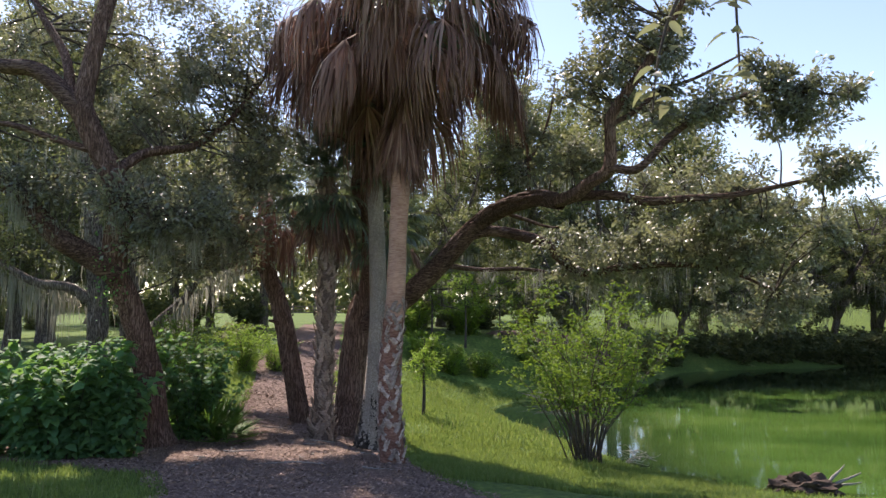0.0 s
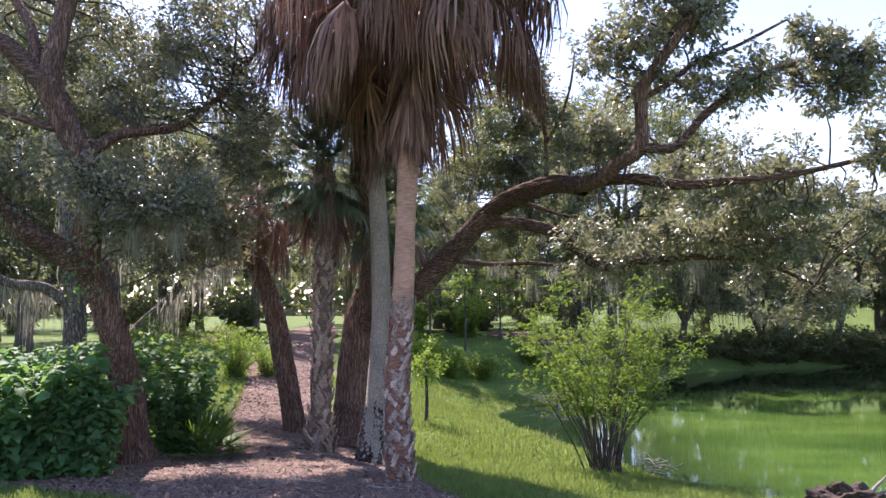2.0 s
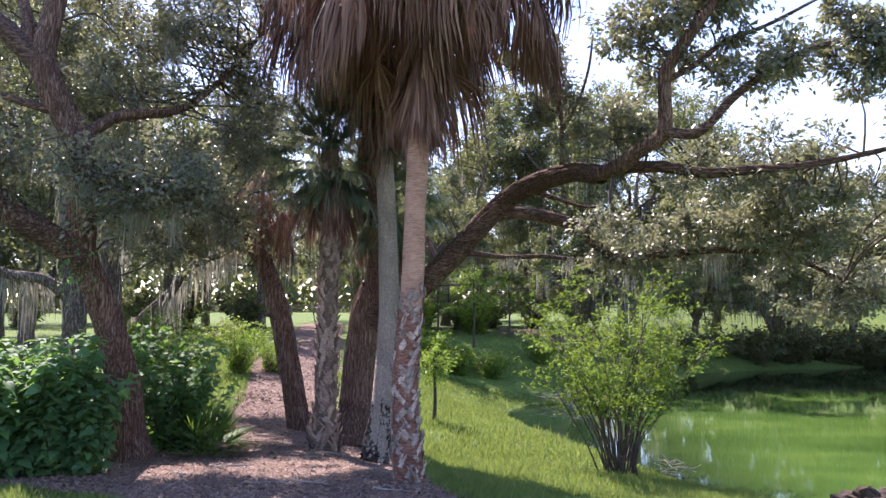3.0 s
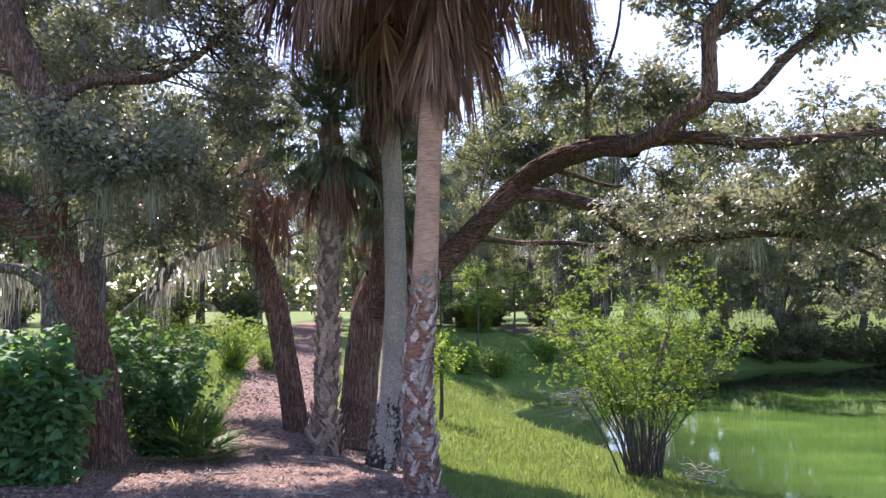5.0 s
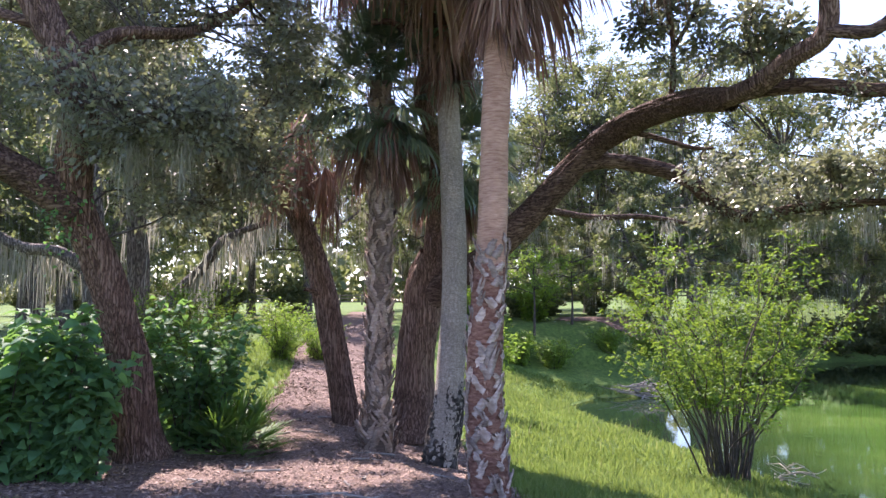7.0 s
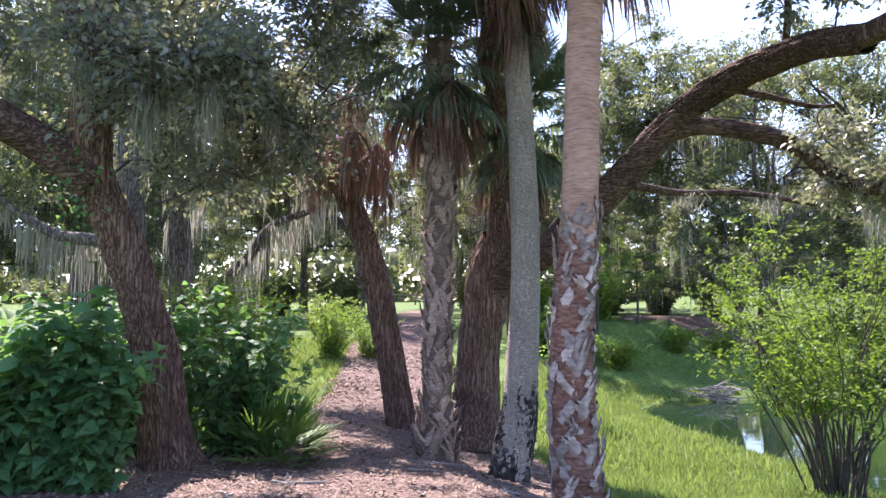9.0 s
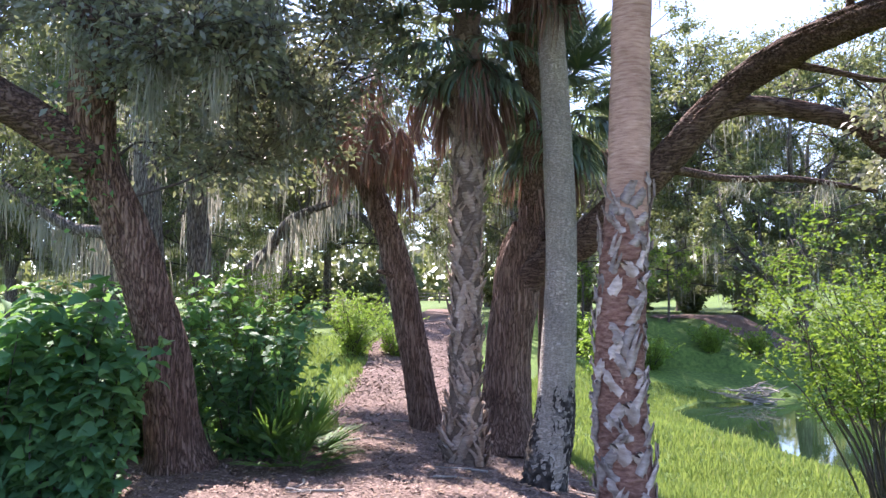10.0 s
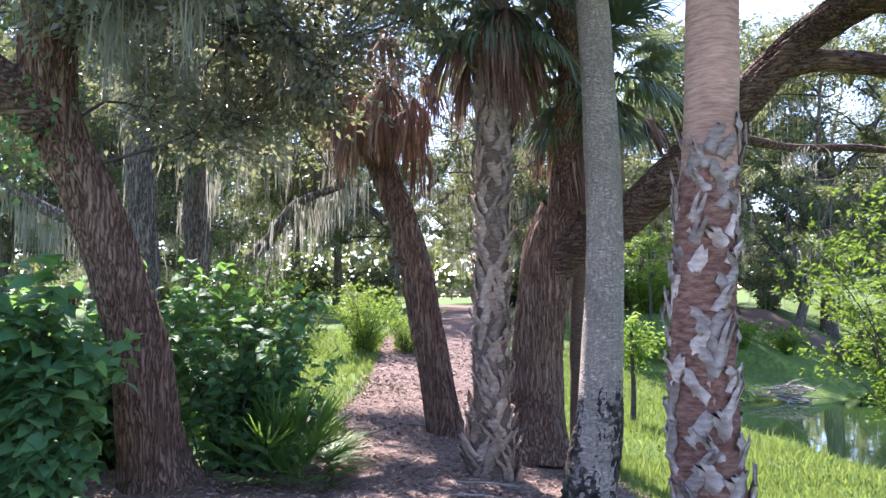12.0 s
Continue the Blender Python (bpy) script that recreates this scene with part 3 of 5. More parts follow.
# the grey palm with a bare trunk, rotten at the foot
grey_line = spline([(-1.75, 16.55, -2.35, 0.26), (-1.68, 16.6, -1.9, 0.235), (-1.60, 16.75, -1.2, 0.215), (-1.55, 16.85, -0.4, 0.20), (-1.52, 16.95, 0.6, 0.188), (-1.53, 17.0, 1.5, 0.18), (-1.60, 17.05, 3.0, 0.175), (-1.70, 17.1, 4.6, 0.175), (-1.75, 17.1, 7.2, 0.18)], 0.05)
palm_grey = thing("cabbage_palm", "tall cabbage palm, grey bare trunk rotten black at its foot", "palm tree", "cabbage palms by the path")
part("trunk", mesh("trunk", *tube(grey_line, 0.05, 36, 0.006, 5, 0.04, 8.0), M_PALM_GREY, True), palm_grey, "weathered grey ringed trunk")
rot = tube([(-1.75, 16.55, -2.36, 0.275), (-1.685, 16.595, -1.95, 0.238), (-1.61, 16.73, -1.35, 0.205), (-1.57, 16.82, -0.8, 0.17)], 0.025, 72, 0.035, 9, 0.12, 2.0, 14.0)
part("rotten_bark", mesh("rotten_bark", *rot, M_ROT), palm_grey, "black decayed bark round the foot")
crown(palm_grey, (-1.75, 17.1, 7.6), 30, 1.35, 21)
skirt(palm_grey, (-1.75, 17.1, 7.9), (-1.72, 17.1, 6.7), 70, 1.45, 0, 1, 22)
skirt(palm_grey, (-1.72, 17.1, 6.6), (-1.62, 17.05, 4.75), 50, 1.05, 4, 5, 23)

# the shorter palm between the oaks, booted to the top
short_line = spline([(-2.80, 17.5, -2.1, 0.27), (-2.80, 17.5, -1.7, 0.235), (-2.79, 17.5, -0.9, 0.185), (-2.78, 17.52, 0.3, 0.175), (-2.76, 17.55, 1.5, 0.185), (-2.78, 17.6, 3.0, 0.20), (-2.80, 17.62, 4.0, 0.17)], 0.05)
palm_short = thing("cabbage_palm", "shorter cabbage palm covered in criss-crossed leaf bases, with ragged skirt", "palm tree", "cabbage palms by the path")
trunk = part("trunk", mesh("trunk", *tube(short_line, 0.06, 24, 0.008, 4, 0.05, 5.0), M_FIBRE, True), palm_short)
boots(trunk, short_line, -2.1, 3.7, 300, BOOTS_BROWN, 6)
crown(palm_short, (-2.8, 17.65, 4.15), 40, 0.95, 31, 6)
crown(palm_short, (-2.8, 17.63, 3.95), 34, 0.8, 33, 10)
skirt(palm_short, (-2.74, 17.62, 3.75), (-2.62, 17.58, 2.95), 32, 0.75, 3, 5, 32)

# a palm hidden behind the others but for its hanging crown
back_line = spline([(-1.85, 20.1, -2.3, 0.2), (-1.85, 20.05, -1.0, 0.17), (-1.83, 19.8, 1.0, 0.16), (-1.75, 19.3, 2.6, 0.17), (-1.72, 19.15, 3.3, 0.16)], 0.06)
palm_back = thing("cabbage_palm", "cabbage palm with blue-green drooping fans behind the grey palm", "palm tree", "cabbage palms by the path")
trunk = part("trunk", mesh("trunk", *tube(back_line, 0.06, 20, 0.008, 4, 0.05, 9.0), M_FIBRE, True), palm_back)
boots(trunk, back_line, 0.6, 3.0, 60, BOOTS_BROWN, 9)
crown(palm_back, (-1.7, 19.1, 3.5), 42, 0.9, 41, 6)
crown(palm_back, (-1.7, 19.1, 3.3), 36, 0.85, 42, 10)
skirt(palm_back, (-1.72, 19.15, 3.0), (-1.75, 19.25, 2.4), 26, 0.8, 2, 5, 43)

# dead fronds caught on the leaning oak's broken top
dry = random.Random(14)
for k in range(26):
    ob = tagged(part("dead_palm_frond", DEAD_FRONDS[dry.choice((1, 2, 2, 3))]), "dry brown palm frond caught on the leaning oak", "palm frond", "fallen fronds on the oak")
    size = dry.uniform(0.75, 1.0)
    ob.matrix_basis = pose(-4.8 + dry.uniform(-0.25, 0.25), 19.75 + dry.uniform(-0.15, 0.15), 4.15 - 0.035 * k, dry.uniform(-10, 10), dry.uniform(-10, 10), k * 137.5) @ Matrix.Diagonal((size, size, size, 1))


# ---- oaks beside the path ----
def oak(name, label, limbs, mat, group="oaks", step=0.07, sides=44, ridge=0.02):
    """A live oak from limb lines; the first is the trunk. Returns the thing and all its limb points."""
    ob = thing(name, label, "oak tree", group)
    lines = []
    for k, pts in enumerate(limbs):
        big = pts[0][3] > 0.09
        thick = sides > 40 and pts[0][3] > 0.19
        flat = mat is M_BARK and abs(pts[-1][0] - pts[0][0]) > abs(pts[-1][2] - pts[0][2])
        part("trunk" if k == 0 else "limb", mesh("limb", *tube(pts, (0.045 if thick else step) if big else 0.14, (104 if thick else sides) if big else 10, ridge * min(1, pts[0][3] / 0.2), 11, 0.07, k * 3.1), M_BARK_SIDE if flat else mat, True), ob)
        lines.append(spline(pts, 0.15))
    return ob, np.concatenate(lines)


def foliage(ob, line, centres, radii, twigs, per, length, width, mat, flat=0.75, twig_r=0.006):
    lv, st = clumps(centres, radii, twigs, per, length, width, flat, twig_r)
    part("foliage", mesh("foliage", *lv, mat), ob, kind="stuff")
    part("twigwork", mesh("twigwork", *join([st, nearest_links(centres, line)]), M_TWIG), ob, kind="stuff")


def scatter(n, centre, size, seed, keep=None):
    """n places in an ellipsoid, more of them near its skin."""
    r = np.random.default_rng(seed)
    out = []
    while len(out) < n:
        d = r.normal(size=3)
        d /= np.linalg.norm(d)
        q = np.asarray(centre) + d * np.asarray(size) * r.uniform(0.15, 1.0) ** 0.5
        if keep is None or keep(q):
            out.append(q)
    return np.array(out)


# the near oak, leaning out of the shrubs
oak_left, ll = oak("live_oak", "leaning live oak with furrowed red-brown bark and mossy crown", [
    [(-5.80, 15.75, -1.9, 0.40), (-5.86, 15.7, -1.45, 0.30), (-5.87, 15.4, -0.4, 0.245), (-5.96, 15.15, 0.28, 0.225), (-6.1, 14.9, 0.97, 0.215), (-6.24, 14.65, 1.55, 0.215), (-6.2, 14.5, 2.1, 0.21), (-6.03, 14.35, 2.7, 0.205), (-6.08, 14.3, 3.15, 0.205), (-6.5, 14.25, 3.9, 0.205), (-6.82, 14.2, 4.65, 0.205)],
    [(-6.8, 14.2, 4.55, 0.16), (-6.78, 14.35, 5.3, 0.155), (-6.68, 14.6, 6.5, 0.14), (-6.5, 14.9, 7.6, 0.11), (-6.1, 15.4, 9.0, 0.07)],
    [(-6.72, 14.2, 4.4, 0.16), (-7.2, 14.2, 4.95, 0.155), (-7.74, 14.2, 5.38, 0.14), (-8.5, 14.3, 5.5, 0.12), (-10.3, 14.8, 6.0, 0.08)],
    [(-6.2, 14.6, 1.5, 0.20), (-6.6, 14.3, 1.85, 0.19), (-7.05, 13.95, 2.2, 0.17), (-7.6, 13.7, 2.9, 0.14), (-8.4, 13.5, 3.5, 0.10)],
    [(-6.5, 14.2, 3.8, 0.07), (-7.2, 14.0, 4.0, 0.06), (-8.0, 13.9, 4.25, 0.05), (-9.2, 13.9, 4.3, 0.03)],
    [(-6.2, 14.3, 3.4, 0.10), (-5.8, 14.8, 3.9, 0.085), (-5.2, 15.6, 4.2, 0.07), (-4.8, 16.3, 4.8, 0.05), (-4.5, 17.0, 5.6, 0.035), (-4.3, 17.8, 6.4, 0.02)],
    [(-6.05, 14.4, 2.6, 0.08), (-5.7, 15.2, 2.85, 0.07), (-5.2, 16.2, 2.8, 0.05), (-4.7, 16.9, 2.6, 0.03)],
    [(-7.0, 14.2, 4.75, 0.10), (-7.4, 14.6, 5.8, 0.08), (-8.2, 15.0, 6.9, 0.06), (-8.7, 15.2, 8.0, 0.04)],
    [(-6.15, 14.1, 3.15, 0.025), (-6.15, 13.95, 2.95, 0.022), (-5.95, 13.85, 2.78, 0.02), (-5.7, 13.9, 2.72, 0.012)],
], M_BARK)


def clear_left(q):
    # the trunk and main fork stand free of leaves on the walker's side
    near = np.min(np.hypot(ll[:, 0] - q[0], ll[:, 2] - q[2]))
    return not (q[1] < 14.9 and near < 0.75 and q[2] > 2.6) and q[2] > 0.9


lc = np.vstack([scatter(70, (-5.5, 16.2, 4.6), (2.6, 1.4, 2.9), 1, clear_left), scatter(26, (-8.4, 15.2, 5.5), (2.4, 1.2, 1.8), 2, clear_left), scatter(20, (-5.1, 15.9, 2.5), (1.3, 0.7, 1.1), 3, clear_left), scatter(16, (-5.6, 13.9, 2.55), (1.7, 0.4, 0.6), 4, lambda q: q[0] > -5.75 or q[2] > 2.75), scatter(8, (-7.3, 13.7, 3.2), (0.8, 0.4, 0.8), 5), scatter(40, (-6.6, 16.8, 7.0), (3.4, 1.2, 1.4), 6), scatter(18, (-4.3, 17.9, 5.6), (0.9, 0.7, 1.8), 7)])
lc = lc[lc[:, 2] < 8.6]
foliage(oak_left, ll, lc, rng.uniform(0.45, 0.85, len(lc)), 15, 16, 0.102, 0.05, M_OAK)
part("ivy", mesh("ivy", *leaves(np.array((-6.25, 14.4, 1.6)) + rng.normal(size=(160, 3)) * np.array((0.16, 0.2, 0.4)), 0.08, 0.05, 0.4), M_BROAD), oak_left, "green leafy shoots on the trunk")

# the slim leaning oak with a broken top, on the path's edge
oak_slim, sl = oak("live_oak", "slim leaning oak with dark bark and a broken top", [
    [(-3.78, 20, -2.1, 0.36), (-3.85, 20, -1.85, 0.27), (-3.98, 20, -1.2, 0.235), (-4.18, 20, -0.18, 0.225), (-4.49, 20, 1.11, 0.215), (-4.72, 20, 1.72, 0.21), (-4.98, 20, 2.28, 0.19), (-5.35, 19.92, 2.62, 0.15), (-5.75, 19.8, 2.78, 0.125), (-6.2, 19.7, 2.95, 0.10), (-7.0, 19.6, 3.4, 0.06)],
    [(-4.8, 20, 1.9, 0.15), (-4.78, 19.95, 2.5, 0.13), (-4.82, 19.9, 2.95, 0.10), (-4.8, 19.8, 3.35, 0.05)],
    [(-4.3, 20, 0.3, 0.07), (-4.45, 19.8, 0.55, 0.05), (-4.62, 19.65, 0.6, 0.03)],
], M_BARK)
sc_ = scatter(13, (-6.6, 19.7, 3.9), (1.7, 0.8, 1.0), 8)
foliage(oak_slim, sl, sc_, rng.uniform(0.4, 0.7, len(sc_)), 16, 16, 0.09, 0.045, M_OAK)

# the big oak behind the palms, whose long limb reaches out over the bank
oak_big, bl = oak("live_oak", "big live oak whose long dark limb arches out over the bank", [
    [(-2.46, 19.3, -2.2, 0.55), (-2.46, 19.35, -1.8, 0.43), (-2.45, 19.4, -0.9, 0.34), (-2.36, 19.4, -0.1, 0.33), (-2.25, 19.35, 0.7, 0.34), (-2.05, 19.2, 1.2, 0.30)],
    [(-2.35, 19.35, 0.2, 0.22), (-1.75, 19.1, 0.8, 0.24), (-1.3, 18.8, 0.98, 0.235), (-0.78, 18.5, 1.42, 0.225), (-0.04, 18.3, 2.15, 0.21), (0.45, 18.2, 2.68, 0.20), (0.85, 18.0, 3.02, 0.19), (1.4, 17.3, 3.22, 0.18), (1.95, 16.5, 3.25, 0.165), (2.3, 15.7, 3.05, 0.15)],
    [(2.2, 15.9, 3.08, 0.13), (2.5, 15.2, 3.1, 0.125), (2.75, 14.8, 3.28, 0.115), (3.05, 14.5, 3.47, 0.11), (3.08, 14.4, 4.0, 0.10), (3.08, 14.3, 4.42, 0.095), (3.35, 14.1, 4.85, 0.08), (3.8, 13.9, 5.5, 0.06), (4.3, 13.7, 6.4, 0.035)],
    [(2.15, 15.95, 3.1, 0.11), (2.7, 15.6, 3.15, 0.10), (3.3, 15.4, 3.12, 0.09), (3.9, 15.2, 2.98, 0.08), (4.7, 15.0, 3.0, 0.065), (5.8, 14.9, 3.1, 0.045), (7.6, 14.8, 3.5, 0.02)],
    [(0.55, 18.15, 2.65, 0.13), (0.95, 18.2, 2.72, 0.125), (1.6, 18.3, 2.65, 0.12), (2.25, 18.3, 2.42, 0.11), (2.75, 18.2, 1.95, 0.10), (3.2, 18.0, 1.72, 0.085), (4.0, 17.9, 1.85, 0.07), (5.2, 17.7, 1.9, 0.05), (6.2, 17.5, 1.75, 0.035), (7.2, 17.4, 1.3, 0.015)],
    [(3.05, 14.45, 3.5, 0.08), (3.5, 14.3, 3.42, 0.075), (3.75, 14.2, 3.62, 0.07), (4.1, 14.1, 4.0, 0.06), (4.7, 14.0, 4.4, 0.05), (5.6, 13.9, 4.75, 0.035), (6.9, 13.9, 4.7, 0.015)],
    [(1.75, 16.8, 3.3, 0.05), (1.75, 16.6, 3.7, 0.045), (1.7, 16.4, 4.3, 0.035), (1.55, 16.3, 4.75, 0.03), (1.3, 16.2, 5.1, 0.02)],
    [(1.72, 16.5, 4.0, 0.035), (2.0, 16.4, 4.5, 0.03), (2.2, 16.3, 5.1, 0.025), (2.3, 16.3, 5.8, 0.015)],
    [(3.1, 14.35, 4.3, 0.05), (3.5, 14.3, 4.5, 0.045), (4.0, 14.3, 4.9, 0.04), (4.6, 14.2, 5.1, 0.03), (5.4, 14.1, 5.5, 0.015)],
    [(1.2, 17.6, 3.1, 0.05), (1.7, 17.4, 2.9, 0.04), (2.2, 17.3, 2.72, 0.03), (2.45, 17.2, 2.7, 0.02)],
    [(-2.1, 19.25, 1.0, 0.20), (-2.0, 18.8, 1.7, 0.15), (-1.93, 18.2, 2.5, 0.12), (-1.90, 17.8, 2.95, 0.11), (-1.97, 17.55, 3.3, 0.11), (-2.1, 17.4, 3.7, 0.11), (-2.0, 17.3, 4.2, 0.11), (-2.2, 17.1, 4.7, 0.11), (-2.25, 16.9, 5.5, 0.08), (-1.9, 16.7, 6.3, 0.05)],
    [(-2.1, 17.2, 4.55, 0.06), (-2.5, 16.9, 4.75, 0.05), (-2.8, 16.8, 4.7, 0.035)],
    [(0.0, 18.35, 1.9, 0.06), (0.8, 18.9, 1.85, 0.05), (1.8, 19.4, 1.9, 0.045), (3.0, 19.8, 1.75, 0.03)],
], M_BARK)
bc = np.vstack([
    scatter(26, (3.6, 14.4, 5.0), (1.7, 0.8, 1.1), 11),
    scatter(16, (5.3, 14.3, 4.6), (1.6, 0.7, 0.9), 12),
    scatter(22, (5.2, 15.6, 3.1), (1.9, 1.0, 0.7), 13),
    scatter(22, (3.6, 18.2, 2.2), (2.0, 0.9, 0.55), 14),
    scatter(10, (5.6, 17.5, 2.2), (1.4, 0.8, 0.9), 15),
    scatter(7, (1.6, 16.4, 4.3), (0.45, 0.4, 0.8), 16),
    scatter(5, (1.25, 16.2, 5.3), (0.45, 0.4, 0.5), 17),
    scatter(8, (2.5, 15.6, 3.9), (0.6, 0.5, 0.5), 18),
    scatter(14, (3.5, 14.0, 6.6), (1.6, 0.8, 0.8), 19),
    scatter(10, (6.6, 14.1, 4.6), (1.0, 0.5, 0.45), 22),
    scatter(7, (7.4, 14.8, 3.5), (0.6, 0.4, 0.5), 23),
    scatter(6, (-2.3, 16.7, 5.6), (0.7, 0.3, 0.7), 20),
    scatter(34, (6.6, 16.6, 2.5), (1.9, 1.0, 0.85), 24),
    scatter(10, (7.0, 17.4, 1.1), (1.2, 0.5, 0.6), 25),
])
foliage(oak_big, bl, bc, rng.uniform(0.32, 0.58, len(bc)), 18, 15, 0.105, 0.054, M_OAK, 0.8)


# the grey oaks beyond the shrubs
oak_mid, ml = oak("live_oak", "grey mossy oak with twin trunks beyond the shrubs", [
    [(-10.1, 22.0, -1.9, 0.42), (-10.15, 22.0, -1.0, 0.30), (-10.3, 22.0, 1.5, 0.25), (-10.55, 22.1, 3.6, 0.22), (-10.8, 22.2, 5.6, 0.18), (-11.2, 22.6, 8.0, 0.10)],
    [(-9.95, 23.5, -1.9, 0.36), (-9.95, 23.5, -0.9, 0.26), (-10.0, 23.5, 1.2, 0.24), (-10.1, 23.5, 3.4, 0.21), (-9.9, 23.6, 5.6, 0.17), (-9.5, 24.0, 8.0, 0.08)],
    [(-9.95, 23.4, -0.6, 0.16), (-9.4, 23.3, 0.1, 0.14), (-8.7, 23.2, 0.75, 0.12), (-8.1, 23.1, 1.25, 0.10), (-7.6, 23.1, 1.9, 0.08), (-6.6, 23.2, 2.3, 0.05)],
    [(-10.25, 22.0, 1.0, 0.15), (-11.0, 21.8, 1.5, 0.13), (-12.0, 21.6, 1.7, 0.11), (-13.5, 21.5, 2.6, 0.07)],
    [(-10.05, 23.5, 3.2, 0.11), (-9.3, 23.6, 4.2, 0.09), (-8.3, 23.8, 4.8, 0.06), (-7.2, 24.0, 5.6, 0.03)],
], M_BARK_GREY, "oaks")
mc = np.vstack([scatter(26, (-10.8, 23.6, 6.8), (2.2, 1.2, 1.6), 51), scatter(14, (-8.2, 23.4, 3.6), (2.2, 0.9, 1.2), 53), scatter(10, (-13, 21.8, 3.2), (1.5, 0.8, 1.2), 54), scatter(30, (-6.1, 24.5, 5.7), (1.9, 0.8, 1.9), 55)])
foliage(oak_mid, ml, mc, rng.uniform(0.5, 0.9, len(mc)), 14, 13, 0.13, 0.06, M_FAR)


# ---- shrubs ----
def shrub(name, label, at, stems, height, spread, leaf, width, mat, per, group="shrubs", bare=0.3, stem_r=0.014, seed=0, droop=0.3, foot=0.14, wild=0.03, gaps=-1.0):
    """A many-stemmed shrub: arching stems from one foot, side twigs, and leaves on their upper part."""
    r = np.random.default_rng(seed)
    ob = thing(name, label, "shrub", group, at)
    tubes, la, lb, pts, dirs = [], [], [], [], []
    for k in range(stems):
        a, lean = r.uniform(0, 2 * math.pi), r.uniform(0.15, 1.0)
        h = height * r.uniform(0.6, 1.0) * (1 - 0.25 * lean)
        o = np.array((math.cos(a), math.sin(a), 0))
        f0 = o * foot * r.uniform(0.2, 1.4) * min(1, height / 2)
        line = [(*(f0 + o * spread * lean * u ** 1.4 + r.normal(size=3) * wild * height * u + np.array((0, 0, h * u - 0.06))), stem_r * (1.25 - u)) for u in (0, 0.25, 0.5, 0.75, 1.0)]
        tubes.append(tube(line, 0.2, 5, 0, lump=0.05, seed=k))
        p = spline(line, 0.08)
        for q in p[int(len(p) * bare):]:
            if noise.noise(Vector(q[:3]) * 1.5 + Vector((seed, 0, 0))) < gaps:
                continue
            for _ in range(2):
                d = r.normal(size=3)
                d[2] = abs(d[2]) * 0.5
                d /= np.linalg.norm(d)
                L = r.uniform(0.1, 0.22) * height ** 0.5 * 1.2
                la.append(q[:3])
                lb.append(q[:3] + d * L)
    la, lb = np.array(la), np.array(lb)
    u = r.uniform(0.15, 1.05, (len(la), per, 1))
    at_ = (la[:, None] + (lb - la)[:, None] * u).reshape(-1, 3) + r.normal(size=(len(la) * per, 3)) * leaf * 0.25
    d = np.repeat((lb - la) / np.linalg.norm(lb - la, axis=1)[:, None], per, axis=0)
    for tb in tubes:
        part("stem", mesh("stem", *tb, M_TWIG), ob)
    part("twigwork", mesh("twigwork", *sticks(la[::2], lb[::2], 0.003), M_TWIG), ob, kind="stuff")
    part("foliage", mesh("foliage", *leaves(at_, leaf, width, droop, d), mat), ob, kind="stuff")
    return ob


def broad_leaves(c, length, seed, wide=0.62):
    """Large ovate leaves of six quads, cupped along the midrib, facing up and hanging at the tip."""
    r = np.random.default_rng(seed)
    n = len(c)
    a = r.uniform(0, 2 * math.pi, n)
    d = np.stack([np.cos(a), np.sin(a) - 0.5, r.uniform(-0.5, 0.2, n)], 1)
    d /= np.linalg.norm(d, axis=1)[:, None]
    up = np.array((0, 0, 1.0)) + 0.35 * r.normal(size=(n, 3))
    s = np.cross(d, up)
    s /= np.linalg.norm(s, axis=1)[:, None]
    nr = np.cross(s, d)
    L = (length * r.uniform(0.55, 1.2, n))[:, None]
    rows = []
    for u, w, dz in ((0, 0.04, 0), (0.22, 0.50, 0.02), (0.5, 0.52, 0.0), (0.78, 0.26, -0.08), (1.0, 0.01, -0.2)):
        m = c + d * L * u + nr * L * dz
        rows += [m - s * L * w * wide + nr * L * w * 0.14, m, m + s * L * w * wide + nr * L * w * 0.14]
    v = np.stack(rows, 1).reshape(-1, 3)
    f = np.array([[3 * k + e, 3 * k + e + 1, 3 * k + e + 4, 3 * k + e + 3] for k in range(4) for e in (0, 1)])
    return v, (np.arange(n)[:, None, None] * 15 + f[None]).reshape(-1, 4)


def broad_bush(label, at, size, stems, leaf, seed):
    """A bush of long arching shoots with large leaves in ranks along them."""
    r = np.random.default_rng(seed)
    ob = thing("leafy_bush", label, "bush", "bushes beside the path", at)
    tubes, pts = [], []
    for k in range(stems):
        a = r.uniform(0, 2 * math.pi)
        o = np.array((math.cos(a) * size[0], math.sin(a) * size[1], 0)) * r.uniform(0.25, 1.0)
        h = size[2] * r.uniform(0.45, 1.0)
        f0 = o * 0.35 + np.array((0, 0, -0.3))
        line = [(*(f0 + o * 0.7 * u ** 1.3 + r.normal(size=3) * 0.05 + np.array((0, 0, (h + 0.3) * (1.25 * u - 0.32 * u * u)))), 0.012 * (1.2 - u)) for u in (0, 0.3, 0.6, 0.85, 1.0)]
        tubes.append(tube(line, 0.2, 5, seed=k))
        p = spline(line, 0.055)
        pts.append(p[int(len(p) * 0.22):, :3])
    pts = np.concatenate(pts)
    c = np.repeat(pts, 3, axis=0) + r.normal(size=(len(pts) * 3, 3)) * 0.05
    for tb in tubes:
        part("stem", mesh("stem", *tb, M_TWIG), ob)
    part("foliage", mesh("foliage", *broad_leaves(c, leaf, seed), M_BROAD), ob, kind="stuff")
    return ob


